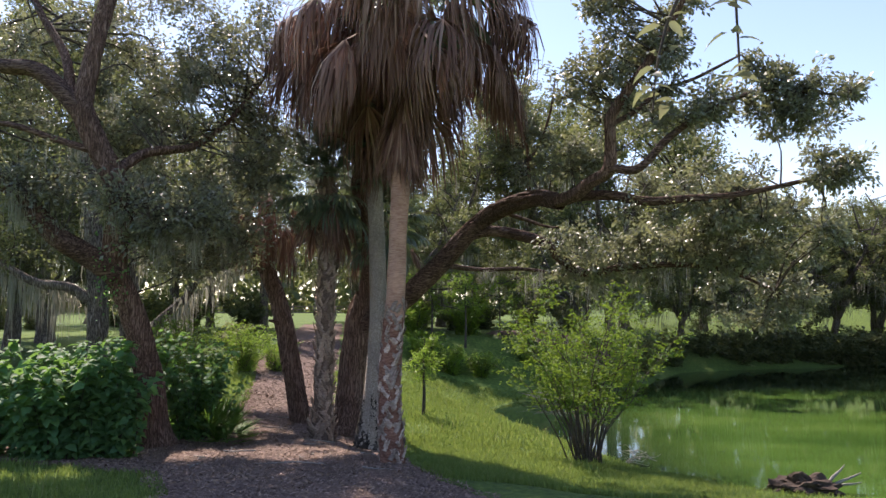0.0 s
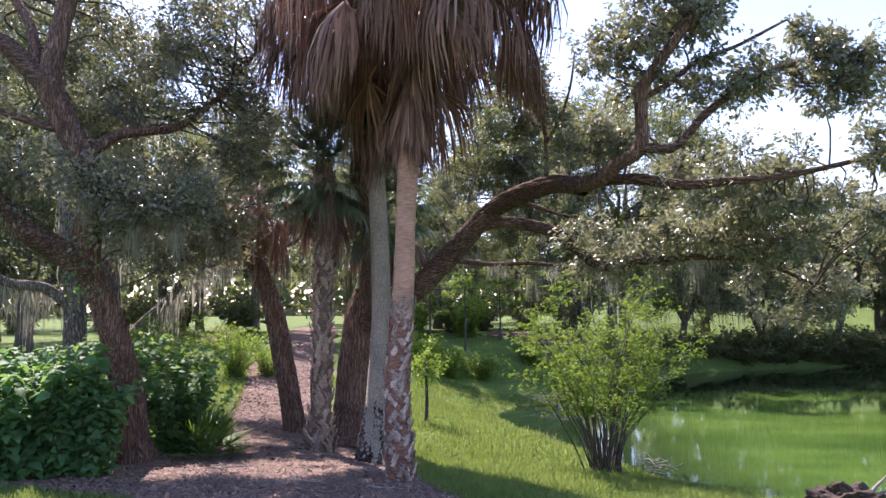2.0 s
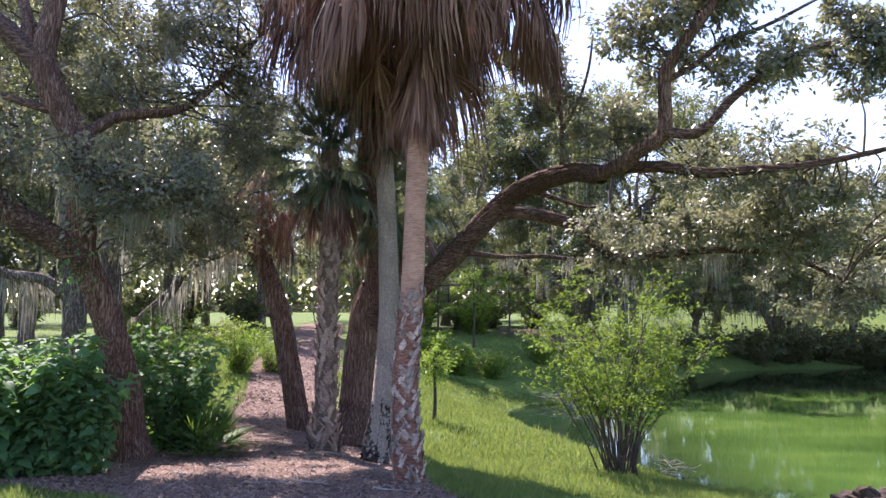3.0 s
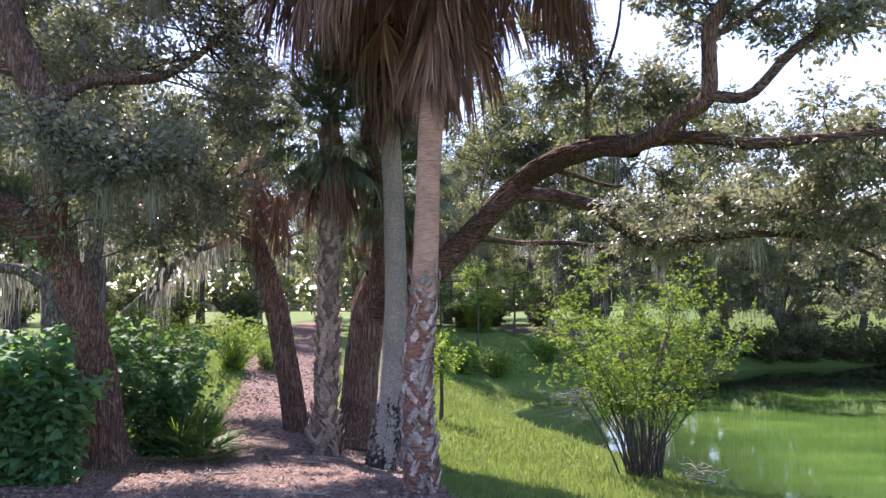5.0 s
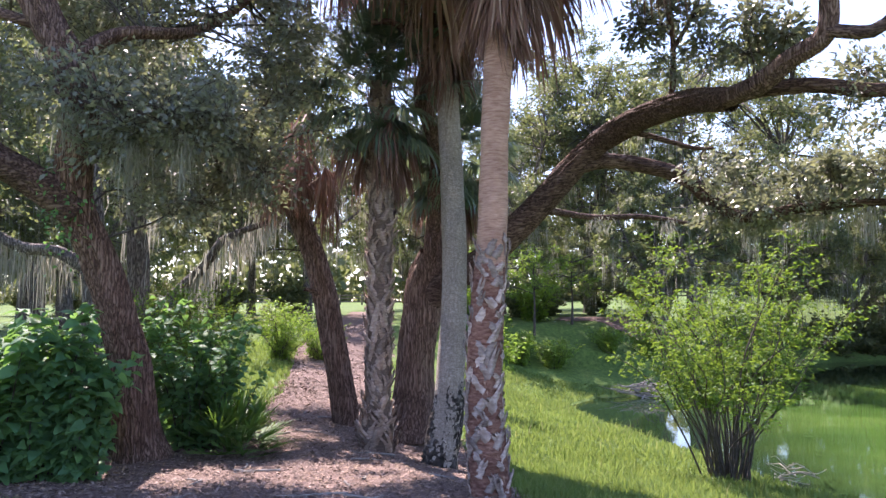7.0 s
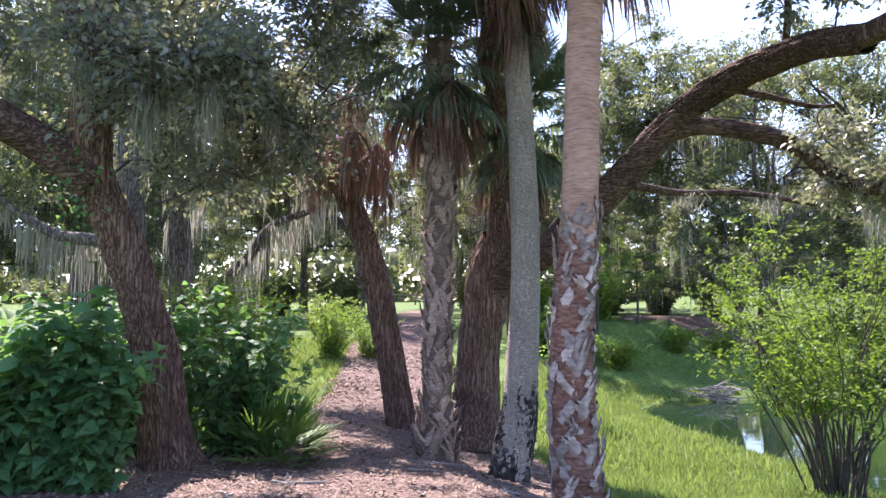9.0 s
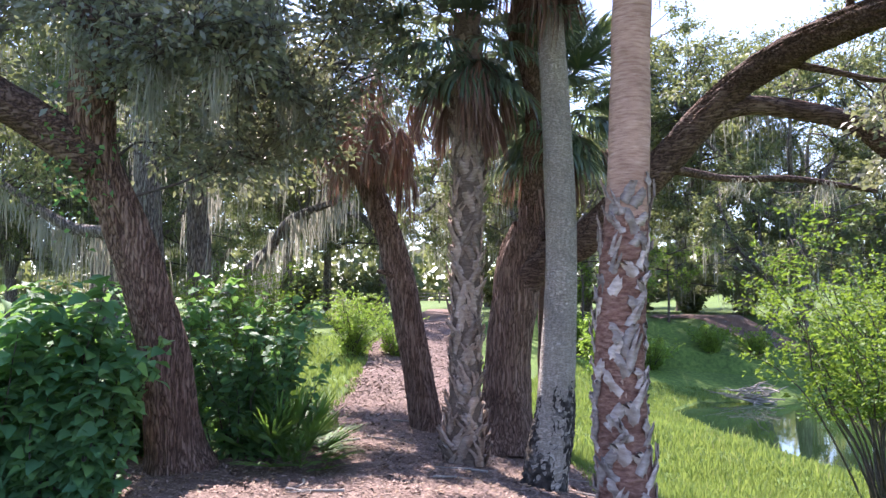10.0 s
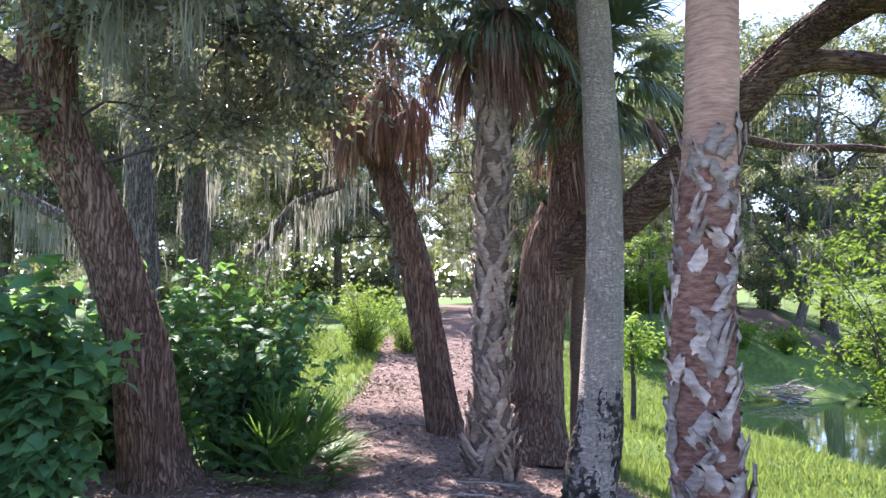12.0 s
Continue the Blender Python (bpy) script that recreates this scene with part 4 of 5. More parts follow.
for k, (label, x, y, size, stems, leaf) in enumerate([
    ("dense bush of large green ovate leaves", -6.95, 13.95, (1.25, 0.75, 2.0), 50, 0.23),
    ("dense bush of large green ovate leaves", -8.6, 14.3, (1.4, 0.9, 2.3), 42, 0.22),
    ("dark green bush at the foot of the leaning oak", -5.35, 16.7, (1.1, 0.8, 2.2), 44, 0.15),
    ("leafy bush with long sprays across the leaning oak", -6.3, 14.1, (1.05, 0.4, 2.2), 26, 0.2),
    ("dense bush of large green ovate leaves", -5.85, 14.15, (0.72, 0.38, 1.75), 20, 0.18),
    ("tall green bush behind the leaning oak", -6.9, 16.6, (1.3, 0.8, 2.5), 40, 0.17),
    ("dense bush of large green ovate leaves", -10.4, 15.2, (1.4, 0.9, 2.5), 36, 0.19),
]):
    broad_bush(label, (x, y, ground_z(x, y)), size, stems, leaf, k + 1)
shrub("small_leaved_shrub", "olive green small-leaved shrub behind the oak", (-6.6, 19.6, ground_z(-6.6, 19.6)), 26, 3.0, 1.1, 0.06, 0.03, M_SHRUB, 9, bare=0.12, seed=5)
shrub("small_leaved_shrub", "olive green small-leaved shrub behind the oak", (-7.9, 20.6, ground_z(-7.9, 20.6)), 26, 2.9, 1.3, 0.06, 0.03, M_SHRUB, 9, bare=0.12, seed=6)
shrub("sunlit_shrub", "yellow-green shrub in full sun beside the path", (-7.6, 27.5, ground_z(-7.6, 27.5)), 24, 2.1, 1.1, 0.07, 0.035, M_BRIGHT, 9, bare=0.1, seed=7)
shrub("sunlit_shrub", "yellow-green shrub in full sun beside the path", (-6.7, 28.6, ground_z(-6.7, 28.6)), 18, 1.5, 0.8, 0.07, 0.035, M_BRIGHT, 9, bare=0.1, seed=8)
shrub("bank_shrub", "open many-stemmed shrub with yellow-green leaves on the grassy bank", (3.6, 21.2, ground_z(3.6, 21.2)), 44, 5.4, 3.0, 0.10, 0.042, M_SHRUB, 9, bare=0.42, stem_r=0.02, seed=9, foot=0.34, wild=0.045, gaps=-0.08)


def palmetto(at, n, size, seed):
    r = random.Random(seed)
    ob = thing("saw_palmetto", "low saw palmetto with stiff green fans", "palmetto", "palmettos", at)
    for k in range(n):
        v = r.choice(PALMETTO)
        o = part("fan", v, ob)
        s = size * r.uniform(0.7, 1.15)
        o.matrix_basis = pose(0, 0, 0, 0, 0, k * 137.5 + r.uniform(-20, 20)) @ Matrix.Diagonal((s, s, s, 1))
    return ob


PALMETTO = [mesh("fan", *frond(p, 0.55, 0.6, 22, 105, 0.25, 0.05, 0.03, 40 + k, True), M_PALMETTO) for k, p in enumerate((75, 58, 42, 28, 14))]
for k, (x, y, n, s) in enumerate([(-4.85, 16.55, 24, 1.0), (-5.15, 17.2, 18, 1.0), (-4.55, 16.3, 9, 0.6)]):
    palmetto((x, y, ground_z(x, y)), n, s, k)


# ---- trees farther off ----
def far_oak(label, seed, height, spread, n_clumps, leaf, mat_leaf, twigs=11, per=11, lean=0.0, low=0.3):
    """A spreading oak: a forked trunk, five limbs, a clumped crown with gaps, and moss that hangs below it."""
    r = np.random.default_rng(seed)
    ob = thing("oak", label, "oak tree", "oaks round the pond")
    fork = np.array((lean, 0, height * r.uniform(0.2, 0.3)))
    tr = [(0, 0, -0.4, 0.40), (lean * 0.2, 0, 0.3, 0.30), (lean * 0.6, 0.05, fork[2] * 0.6, 0.25), (*fork, 0.24)]
    part("trunk", mesh("trunk", *tube(tr, 0.25, 12, 0.02, 8, 0.1, seed), M_BARK_GREY, True), ob)
    lines, cen = [], []
    for k in range(6):
        a = 2 * math.pi * k / 6 + r.uniform(-0.4, 0.4)
        o = np.array((math.cos(a), math.sin(a), 0)) * spread * r.uniform(0.6, 1.0)
        top = height * r.uniform(0.55, 0.95)
        line = [(*fork, 0.17), (*(fork + o * 0.25 + np.array((0, 0, (top - fork[2]) * 0.35))), 0.14), (*(fork + o * 0.6 + r.normal(size=3) * 0.3 + np.array((0, 0, (top - fork[2]) * 0.6))), 0.09), (*(fork + o + np.array((0, 0, top - fork[2]))), 0.04)]
        part("limb", mesh("limb", *tube(line, 0.35, 8, 0.01, 6, 0.1, seed + k), M_BARK_GREY, True), ob)
        lines.append(spline(line, 0.3))
    lines = np.concatenate(lines)
    while len(cen) < n_clumps:
        d = r.normal(size=3)
        d /= np.linalg.norm(d)
        q = np.array((lean, 0, height * 0.62)) + d * np.array((spread * 1.15, spread * 1.1, height * 0.40)) * r.uniform(0.3, 1.0) ** 0.6
        if q[2] > height * low and noise.noise(Vector(q * 0.45) + Vector((seed, 0, 0))) > -0.22:
            cen.append(q)
    cen = np.array(cen)
    lv, st = clumps(cen, r.uniform(0.5, 1.0, len(cen)) * height / 9, twigs, per, leaf, leaf * 0.5, 0.7, 0.015)
    part("foliage", mesh("foliage", *lv, mat_leaf), ob, kind="stuff")
    part("twigwork", mesh("twigwork", *join([st, nearest_links(cen, lines, 0.03, 3, 1.0)]), M_TWIG), ob, kind="stuff")
    hang = cen[cen[:, 2] < height * 0.68]
    hang = hang[: max(10, len(hang) // 2)]
    part("hanging_moss", mesh("hanging_moss", *moss_strands(hang - np.array((0, 0, 0.2)), height * 0.22, height * 0.035, 22), M_MOSS), ob, "grey beards of hanging moss", "stuff")
    return ob


OAKS = [far_oak("spreading mossy oak with a grey trunk", 31, 13.0, 5.6, 110, 0.185, M_FAR, 9, 30), far_oak("spreading mossy oak with a grey trunk", 32, 11.0, 5.4, 105, 0.185, M_FAR, 9, 30, lean=0.8), far_oak("tall mossy oak with a grey trunk", 33, 15.0, 5.2, 115, 0.185, M_FAR, 9, 30, low=0.3), far_oak("low drooping mossy oak at the pond", 34, 9.5, 6.0, 105, 0.185, M_FAR, 9, 30, lean=-0.8, low=0.12)]
SPOTS = [
    # across the pond
    (0, 20, 64, 20, 1.0), (1, 27, 66, 80, 1.05), (3, 24, 61, 10, 1.0), (0, 35, 66, 150, 0.95), (3, 37, 64, 70, 1.1), (2, 43, 68, 10, 0.9), (0, 50, 66, 240, 1.0), (1, 16, 58, 300, 0.95), (1, 44, 64.5, 30, 0.9), (0, 60, 67, 0, 1.1), (3, 30.5, 64.5, 200, 1.15), (3, 35, 66, 120, 1.2), (1, 40, 67, 10, 1.2), (3, 49, 66.5, 300, 1.2),
    # beyond the inlet and straight ahead
    (0, 10, 52, 210, 1.35), (2, 4.5, 58, 100, 1.3), (2, 13, 62, 0, 1.3), (0, -1.5, 55, 250, 1.2), (1, 0.5, 68, 45, 1.0), (3, 6.5, 44.5, 200, 0.8),
    # along the path and to its left
    (1, -3.2, 46, 60, 0.85), (2, -6.6, 55, 0, 0.9), (0, -12.2, 47, 130, 0.95), (2, -21, 38, 200, 1.15), (2, -19, 50, 80, 1.1), (2, -19.5, 33, 300, 1.1), (0, -15.5, 29, 40, 0.6), (2, -18, 27, 290, 0.6), (2, -25, 42, 10, 1.2), (2, -18, 54, 10, 1.0), (0, -26, 24, 210, 0.8), (1, -9, 66, 130, 1.1), (1, -30, 60, 10, 1.2),
    # behind and beside the start of the walk
    (0, 12, -26, 0, 1.0), (1, -14, -28, 100, 1.0),
]

def woods(n, seed):
    """The far woods all round: one band of leaf masses with an uneven top and dark gaps."""
    r = np.random.default_rng(seed)
    a = r.uniform(-2.2, 2.2, n)
    d = 105 + 25 * r.uniform(0, 1, n)
    top = 15 + 3.5 * np.sin(a * 17) + 2.5 * np.sin(a * 41 + 1) + 1.5 * np.sin(a * 97)
    x, y = -np.sin(a) * d, 10 + np.cos(a) * d
    top = top * np.interp(x, [5, 25], [1.0, 0.55])
    c = np.column_stack([x, y, heights(np.column_stack([x, y])) + 0.4 + top * r.uniform(0, 1, n) ** 1.3])
    return leaves(c, 1.9, 1.1, 0.2)


tagged(part("far_woods", mesh("far_woods", *woods(38000, 77), M_FAR)), "belt of green woods far beyond the field", "woods", kind="stuff")
first = set()
for v, x, y, a, s in SPOTS:
    m = pose(x, y, ground_z(x, y), 0, 0, a) @ Matrix.Diagonal((s, s, s, 1))
    if v in first:
        ob = copy_thing(OAKS[v], m)
        ob.scale = (s, s, s)
    else:
        OAKS[v].matrix_basis = m
        first.add(v)

# moss that hangs from the near oaks
hang = lc[rng.permutation(len(lc))[:42]] - np.array((0, 0, 0.2))
tagged(part("hanging_moss", mesh("hanging_moss", *moss_strands(hang, 0.8, 0.09, 70, 0.4), M_MOSS)), "grey moss hanging in beards from the leaning oak", "moss", kind="stuff")
hang = np.vstack([mc[:40], mc[-12:]]) - np.array((0, 0, 0.3))
hang = np.vstack([hang, ml[ml[:, 2] > 0.9][::3, :3] - np.array((0, 0, 0.1))])
tagged(part("hanging_moss", mesh("hanging_moss", *moss_strands(np.vstack([hang, [(-9.0, 23.2, 0.5), (-8.2, 23.1, 1.2), (-7.4, 23.1, 2.0), (-11.2, 21.8, 1.5), (-12.2, 21.6, 1.7)]]), 1.5, 0.14, 30), M_MOSS)), "grey moss hanging from the twin-trunked oak", "moss", kind="stuff")
hang = np.array([(3.0, 18.0, 1.8), (4.2, 17.9, 1.7), (0.9, 18.9, 1.8), (2.2, 19.5, 1.85), (5.3, 15.2, 2.6), (5.9, 16.8, 1.8), (3.4, 18.6, 1.6), (4.9, 17.8, 1.8)])
tagged(part("hanging_moss", mesh("hanging_moss", *moss_strands(hang, 0.7, 0.10, 60, 0.4), M_MOSS)), "grey moss hanging from the long oak limb", "moss", kind="stuff")


def sapling(at, height, spread, seed, label, tufts=26):
    """A slim young tree with a thin straight stem and light green leaves."""
    r = np.random.default_rng(seed)
    ob = thing("sapling", label, "young tree", "saplings", at)
    st = [(0, 0, -0.2, 0.07), (0.03, 0, height * 0.3, 0.05), (0.0, 0.05, height * 0.7, 0.035), (0.05, 0, height, 0.01)]
    part("trunk", mesh("trunk", *tube(st, 0.2, 7, seed=seed), M_TWIG, True), ob)
    c = np.array([(r.normal() * spread * 0.5, r.normal() * spread * 0.5, height * r.uniform(0.4, 1.0)) for _ in range(tufts)])
    foliage(ob, spline(st, 0.2), c, r.uniform(0.35, 0.6, len(c)), 9, 10, 0.12, 0.05, M_BRIGHT, 0.6)
    return ob


sapling((-1.0, 25, ground_z(-1.0, 25)), 2.5, 0.45, 1, "slim sapling with a thin dark stem on the bank", 7)
sapling((0.3, 41, ground_z(0.3, 41)), 4.2, 1.6, 2, "bright green sapling above the inlet")
sapling((-1.6, 43, ground_z(-1.6, 43)), 3.8, 1.6, 3, "bright green sapling above the inlet")
sapling((2.2, 43, ground_z(2.2, 43)), 3.2, 1.5, 4, "bright green sapling above the inlet")

# rough growth on the banks
bank = shrub("bank_growth", "rough dark green growth on the pond bank", (18, 58.4, ground_z(18, 58.4)), 12, 2.6, 2.0, 0.26, 0.13, M_FAR, 4, "growth on the far bank", bare=0.05, seed=30)
for k in range(22):
    x = 20.5 + 2.0 * k + rng.uniform(-0.5, 0.5)
    y = float(np.interp(x, [14, 20, 33, 60], [52.9, 58.8, 63.1, 63.4])) + rng.uniform(-0.7, 0.3)
    o = copy_thing(bank, pose(x, y, ground_z(x, y), 0, 0, rng.uniform(0, 360)))
    o.scale = (1.5, 1.5, 1.25)
for k in range(16):
    x, y = -34 + 2.1 * k + rng.uniform(-0.6, 0.6), 50 + rng.uniform(-4, 6)
    if abs(x + 9.3) > 2.4:
        copy_thing(bank, pose(x, y, ground_z(x, y), 0, 0, rng.uniform(0, 360)))
bright = shrub("leafy_shrub", "fresh green shrub above the inlet", (-0.4, 39, ground_z(-0.4, 39)), 18, 1.6, 1.1, 0.13, 0.06, M_BRIGHT, 6, "shrubs above the inlet", bare=0.08, seed=44)
for x, y, s in [(1.2, 39.5, 0.9), (-1.8, 39.5, 1.2), (3.6, 40.5, 0.8), (5.6, 41.5, 0.8), (0.4, 44, 1.5), (-2.6, 43.5, 1.4)]:
    o = copy_thing(bright, pose(x, y, ground_z(x, y), 0, 0, x * 80))
    o.scale = (s, s, s)
for x, y, s in [(-4.5, 48.5, 0.9), (-0.5, 50, 0.9), (1.6, 52, 1.0), (4.4, 53, 1.0), (7.5, 54, 1.0), (9.5, 44.5, 0.8), (12, 49.5, 1.0), (15, 55, 1.0), (-10.5, 35, 0.5)]:
    o = copy_thing(bank, pose(x, y, ground_z(x, y), 0, 0, x * 70))
    o.scale = (s, s, s)


def fence(x0, x1, y):
    """A far rail fence: posts and three rails."""
    ob = thing("rail_fence", "weathered wooden rail fence beyond the trees", "fence", at=(0, 0, 0), kind="")
    n = int((x1 - x0) / 2.5)
    box = np.array([(a, b, c) for c in (0, 1) for b in (-1, 1) for a in (-1, 1)], dtype=float)
    bf = np.array([[0, 1, 5, 4], [1, 3, 7, 5], [3, 2, 6, 7], [2, 0, 4, 6], [4, 5, 7, 6], [2, 3, 1, 0]])
    post = mesh("post", box * np.array((0.07, 0.07, 1.3)), bf, M_RAIL)
    rail = mesh("rail", np.column_stack([box[:, 0] * 1.25, box[:, 1] * 0.03, box[:, 2] * 0.13]), bf, M_RAIL)
    for k in range(n):
        x = x0 + 2.5 * k
        z = ground_z(x, y)
        part("post", post, ob).location = (x, y, z - 0.1)
        for h in (0.3, 0.65, 1.0):
            part("rail", rail, ob).location = (x + 1.25, y + 0.09, (z + ground_z(x + 2.5, y)) / 2 + h)


fence(14, 66, 78)
fence(-40, 0, 88)


# ---- pond edge ----
def dead_branches(label, at, n, length, seed, flat=0.25):
    r = np.random.default_rng(seed)
    ob = thing("brush_pile", label, "dead branches", "deadwood at the water", at)
    for k in range(n):
        a = r.uniform(0, 2 * math.pi)
        d = np.array((math.cos(a), math.sin(a) * 0.6, r.uniform(0, flat)))
        c = np.array((r.normal() * 0.25, r.normal() * 0.2, 0.04 * k % 0.5))
        L = length * r.uniform(0.5, 1.0)
        part("branch", mesh("branch", *tube([(*(c - d * L * 0.4), 0.016 * length ** 0.7), (*(c + r.normal(size=3) * 0.09), 0.013 * length ** 0.7), (*(c + d * L * 0.35 + r.normal(size=3) * 0.09), 0.01 * length ** 0.7), (*(c + d * L * 0.6), 0.006)], 0.12, 6, seed=k), M_DEADWOOD, True), ob)
    return ob


dead_branches("pile of dead branches at the inlet's edge", (4.6, 36.8, WATER_Z + 0.1), 26, 2.6, 1)
dead_branches("tangle of dead twigs at the water below the shrub", (5.0, 22.1, ground_z(5.0, 22.1) + 0.03), 14, 1.0, 2, 0.35)


def root_lump(at):
    """An upturned mass of roots and soil at the water, with a bleached branch."""
    ob = thing("root_mass", "dark upturned root mass with a bleached branch at the water", "stump", at=at)
    bm = bmesh.new()
    bmesh.ops.create_icosphere(bm, subdivisions=4, radius=1.0)
    for v in bm.verts:
        q = v.co.copy()
        v.co = Vector((q.x * 0.75, q.y * 0.45, q.z * 0.32)) * (1 + 0.5 * noise.noise(q * 2.2) + 0.25 * noise.noise(q * 6))
    me = bpy.data.meshes.new("soil")
    bm.to_mesh(me)
    bm.free()
    me.materials.append(M_DIRT)
    part("soil", me, ob)
    for k, (dx, dz, L) in enumerate([(0.9, 0.35, 1.0), (0.75, 0.75, 0.7), (1.0, 0.15, 0.9)]):
        part("branch", mesh("branch", *tube([(0.5, 0, 0.0, 0.05), (0.5 + dx * 0.4 * L, 0.05 * k, dz * 0.5 * L, 0.04), (0.5 + dx * 0.8 * L, 0.1, dz * 0.8 * L, 0.025), (0.5 + dx * L, 0.1, dz * 1.05 * L, 0.012)], 0.1, 7, seed=k), M_DEADWOOD, True), ob, "bleached broken branch")


root_lump((8.3, 18.9, WATER_Z + 0.1))

# ---- grass, chips and litter: too many to count ----
def blades(n, box, seed, h, keep, w=0.007):
    """Grass blades on the ground: bent, tapering, in tufts."""
    r = np.random.default_rng(seed)
    P = np.stack([r.uniform(box[0], box[1], n), r.uniform(box[2], box[3], n)], 1)
    P = P[keep(P)]
    tuft = 0.6 + 0.5 * wave(P[:, 0] * 3.1, P[:, 1] * 2.7) + 0.35 * wave(P[:, 0] * 9, P[:, 1] * 8)
    P = P[r.uniform(0, 1, len(P)) < np.clip(tuft + 0.35, 0.25, 1)]
    n = len(P)
    b = np.column_stack([P, heights(P) - 0.01])
    a = r.uniform(0, 2 * math.pi, n)
    lean = np.stack([np.cos(a), np.sin(a), np.zeros(n)], 1) * r.uniform(0.1, 0.7, n)[:, None]
    a2 = r.uniform(0, math.pi, n)
    s = np.stack([np.cos(a2), np.sin(a2), np.zeros(n)], 1) * (w * r.uniform(0.7, 1.4, n))[:, None]
    H = (h * r.uniform(0.4, 1.2, n) * (0.8 + 0.5 * wave(P[:, 0] * 1.7, P[:, 1] * 1.9)))[:, None]
    up = np.array((0, 0, 1.0))
    m = b + H * (0.6 * up + 0.3 * lean)
    t = b + H * (0.95 * up + 0.95 * lean)
    v = np.stack([b - s, b + s, m + s * 0.7, m - s * 0.7, t + s * 0.08, t - s * 0.08], 1).reshape(-1, 3)
    f = np.array([[0, 1, 2, 3], [3, 2, 4, 5]])
    return v, (np.arange(n)[:, None, None] * 6 + f[None]).reshape(-1, 4)


def lawn(P):
    return (edge_distance(P, MULCH) > -0.05) & (edge_distance(P, POND) > 0.1)


for k, (n, box, h, w) in enumerate([(62000, (-1.5, 6.5, 12, 21), 0.18, 0.008), (46000, (-3, 5, 21, 38), 0.17, 0.013), (24000, (-10, -3.2, 8.5, 13.4), 0.16, 0.007), (18000, (-10.5, -4.5, 18.5, 32), 0.22, 0.013), (9000, (4, 10, 15.5, 21), 0.16, 0.008), (2200, (-2, 4, 18, 36), 0.36, 0.012)]):
    tagged(part("grass", mesh("grass", *blades(n, box, 50 + k, h, lawn, w), M_GRASS)), "fresh green grass in uneven tufts", "grass", kind="stuff")


def flakes(n, box, seed, size, keep, lift):
    """Thin curled flakes lying at all angles."""
    r = np.random.default_rng(seed)
    P = np.stack([r.uniform(box[0], box[1], n), r.uniform(box[2], box[3], n)], 1)
    P = P[keep(P)]
    n = len(P)
    c = np.column_stack([P, heights(P) + lift + r.uniform(0, 0.018, n)])
    a = r.uniform(0, 2 * math.pi, n)
    d = np.stack([np.cos(a), np.sin(a), r.normal(size=n) * 0.25], 1)
    s = np.stack([-np.sin(a), np.cos(a), r.normal(size=n) * 0.3], 1)
    L, W = (size * r.uniform(0.4, 1.3, n))[:, None], (size * r.uniform(0.15, 0.42, n))[:, None]
    up = np.array((0, 0, 1.0)) * (size * r.uniform(0.0, 0.2, n))[:, None]
    v = np.stack([c - d * L - s * W, c - d * L + s * W, c + s * W + up, c - s * W + up, c + d * L + s * W * 0.7, c + d * L - s * W * 0.7], 1).reshape(-1, 3)
    f = np.array([[0, 1, 2, 3], [3, 2, 4, 5]])
    return v, (np.arange(n)[:, None, None] * 6 + f[None]).reshape(-1, 4)


def on_path(P):
    return edge_distance(P, MULCH) + 0.25 * wave(P[:, 0] * 2.5, P[:, 1] * 2.5) < 0.12


tagged(part("wood_chips", mesh("wood_chips", *flakes(90000, (-10, 2, 9, 24), 61, 0.03, on_path, 0.022), M_CHIP)), "loose reddish wood chips on the path", "wood chips", kind="stuff")
tagged(part("wood_chips", mesh("wood_chips", *flakes(20000, (-9, -3, 22, 40), 62, 0.05, on_path, 0.022), M_CHIP)), "loose reddish wood chips on the path", "wood chips", kind="stuff")
tagged(part("fallen_leaves", mesh("fallen_leaves", *flakes(9000, (-10, 1, 9, 24), 63, 0.035, on_path, 0.03), M_LITTER)), "dry brown fallen leaves", "leaf litter", kind="stuff")

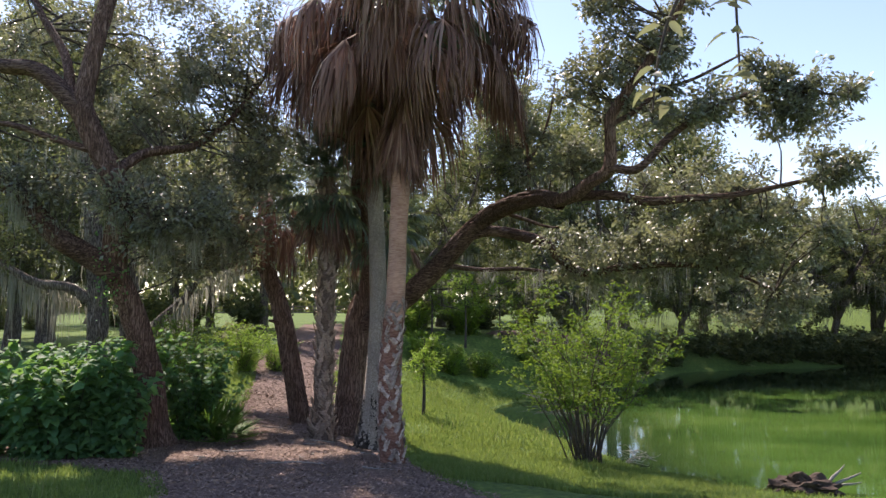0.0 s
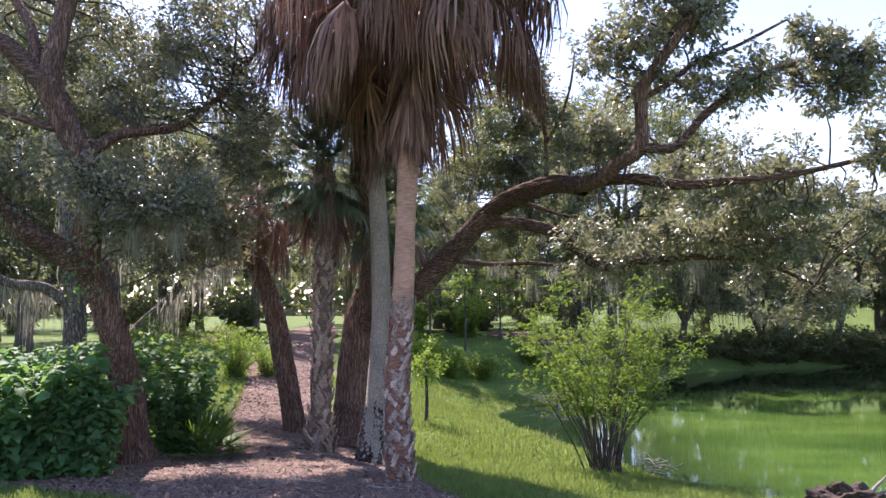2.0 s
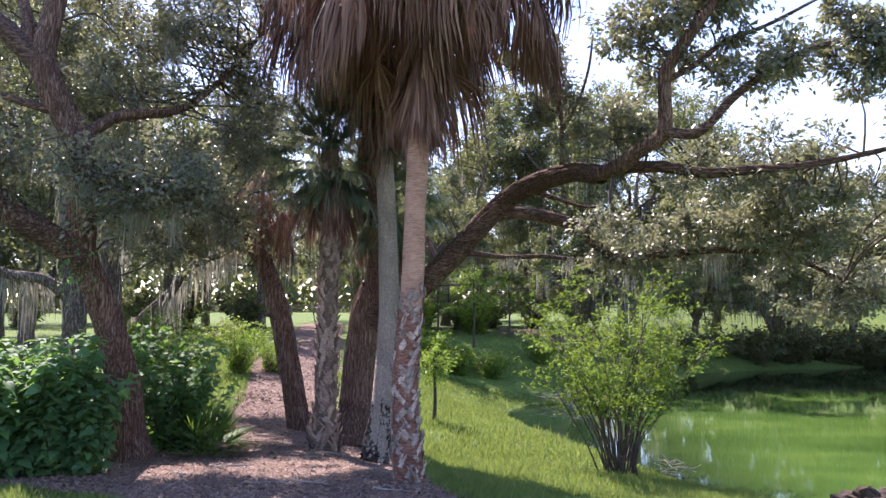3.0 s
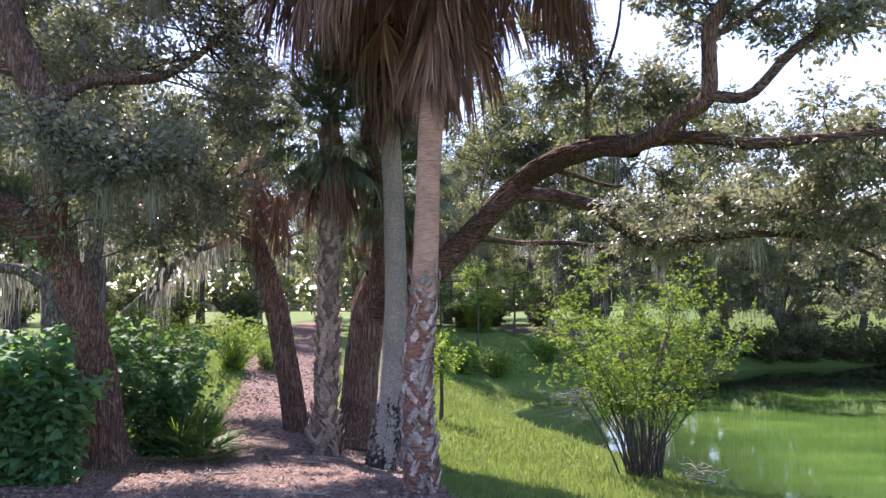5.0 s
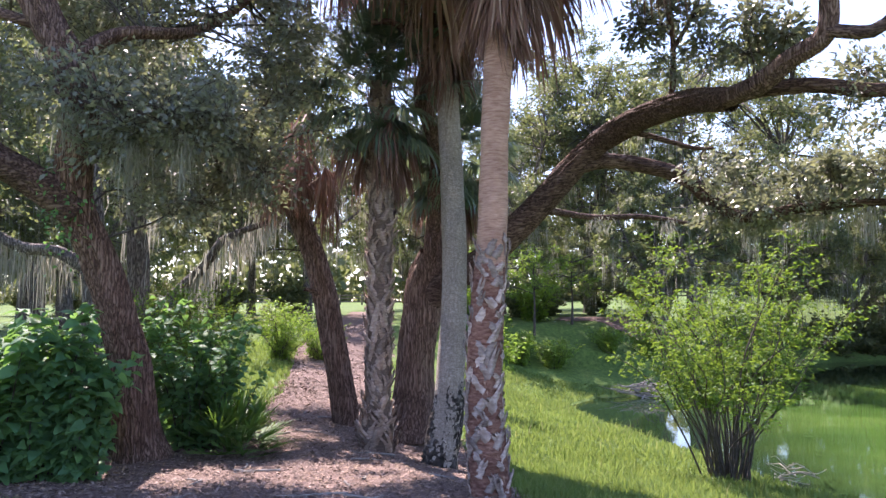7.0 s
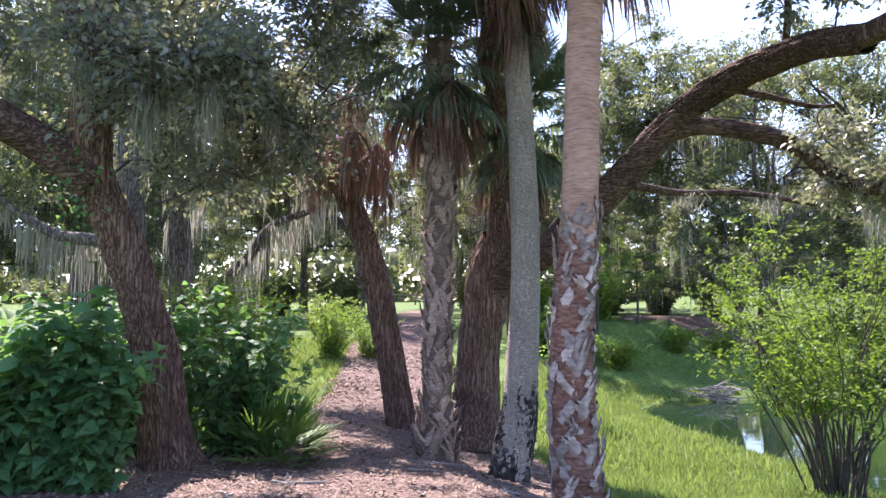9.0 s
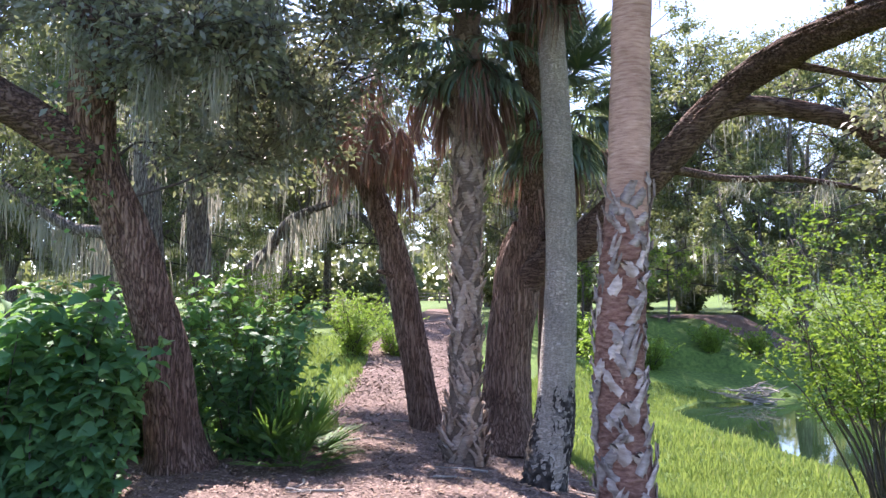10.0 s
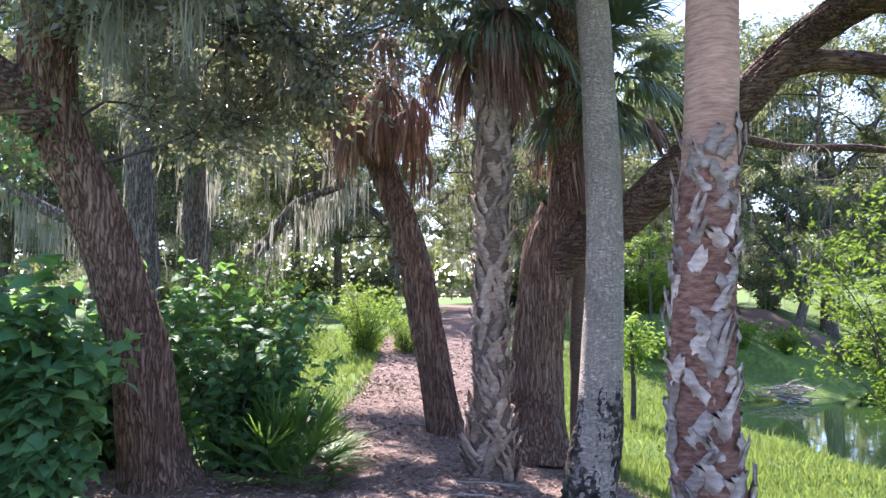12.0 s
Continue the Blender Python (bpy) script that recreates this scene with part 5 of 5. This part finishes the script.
# a spray of leaves that hangs into view from a bough near the start of the walk
near_oak, nl = oak("young_oak", "young oak with olive leaves hanging from a thin bough", [
    [(3.9, 1.2, -1.2, 0.16), (3.85, 1.2, -0.4, 0.12), (3.7, 1.3, 1.2, 0.10), (3.5, 1.5, 2.6, 0.08), (3.4, 1.6, 4.0, 0.05)],
    [(3.6, 1.45, 2.0, 0.05), (2.8, 2.0, 2.5, 0.035), (1.9, 2.5, 2.45, 0.022), (1.3, 2.75, 2.15, 0.012), (1.08, 2.82, 1.8, 0.005), (1.0, 2.8, 1.58, 0.003), (0.98, 2.8, 1.42, 0.002)],
    [(1.3, 2.75, 2.15, 0.008), (1.2, 2.7, 1.9, 0.005), (1.2, 2.7, 1.5, 0.003)],
], M_TWIG, "", 0.12, 12, 0.004)
at_ = np.array([(0.98, 2.8, 1.42), (0.99, 2.8, 1.5), (1.0, 2.8, 1.58), (1.03, 2.82, 1.68), (1.08, 2.82, 1.8), (1.2, 2.7, 1.5), (1.2, 2.7, 1.6), (1.2, 2.7, 1.7), (1.21, 2.72, 1.85)])
at_ = np.repeat(at_, 4, axis=0) + rng.normal(size=(36, 3)) * 0.022
part("leaves", mesh("leaves", *broad_leaves(at_, 0.075, 77, 0.36), M_OAK), near_oak, "long olive green leaves", "stuff")
nc = scatter(14, (3.4, 1.5, 4.6), (0.9, 0.8, 0.8), 41)
foliage(near_oak, nl, nc, rng.uniform(0.35, 0.5, len(nc)), 10, 10, 0.08, 0.035, M_OAK)


def fallen_branch(x, y, length, a, seed):
    """A dry stick lying on the ground, crooked, with a side twig."""
    r = np.random.default_rng(seed)
    ob = thing("fallen_branch", "dry grey-brown stick lying on the ground", "stick", "sticks on the ground", (0, 0, 0))
    d = np.array((math.cos(a), math.sin(a)))
    line = []
    for u in np.linspace(0, 1, 5):
        q = np.array((x, y)) + d * length * u + r.normal(size=2) * 0.03 * length
        line.append((*q, ground_z(*q) + 0.045, 0.014 * (1.2 - u)))
    part("branch", mesh("branch", *tube(line, 0.08, 6, seed=seed), M_DEADWOOD, True), ob)
    q = np.array(line[2])
    e = q[:2] + np.array((-d[1], d[0])) * length * 0.3
    part("side_twig", mesh("side_twig", *tube([(*q[:3], 0.007), (*e, ground_z(*e) + 0.05, 0.003)], 0.08, 5), M_DEADWOOD, True), ob)


for k in range(26):
    x, y = rng.uniform(-5.2, -0.9), rng.uniform(12.5, 20.5)
    if edge_distance(np.array([[x, y]]), MULCH)[0] < 0.2:
        fallen_branch(x, y, rng.uniform(0.25, 0.9), rng.uniform(0, 6.28), k)
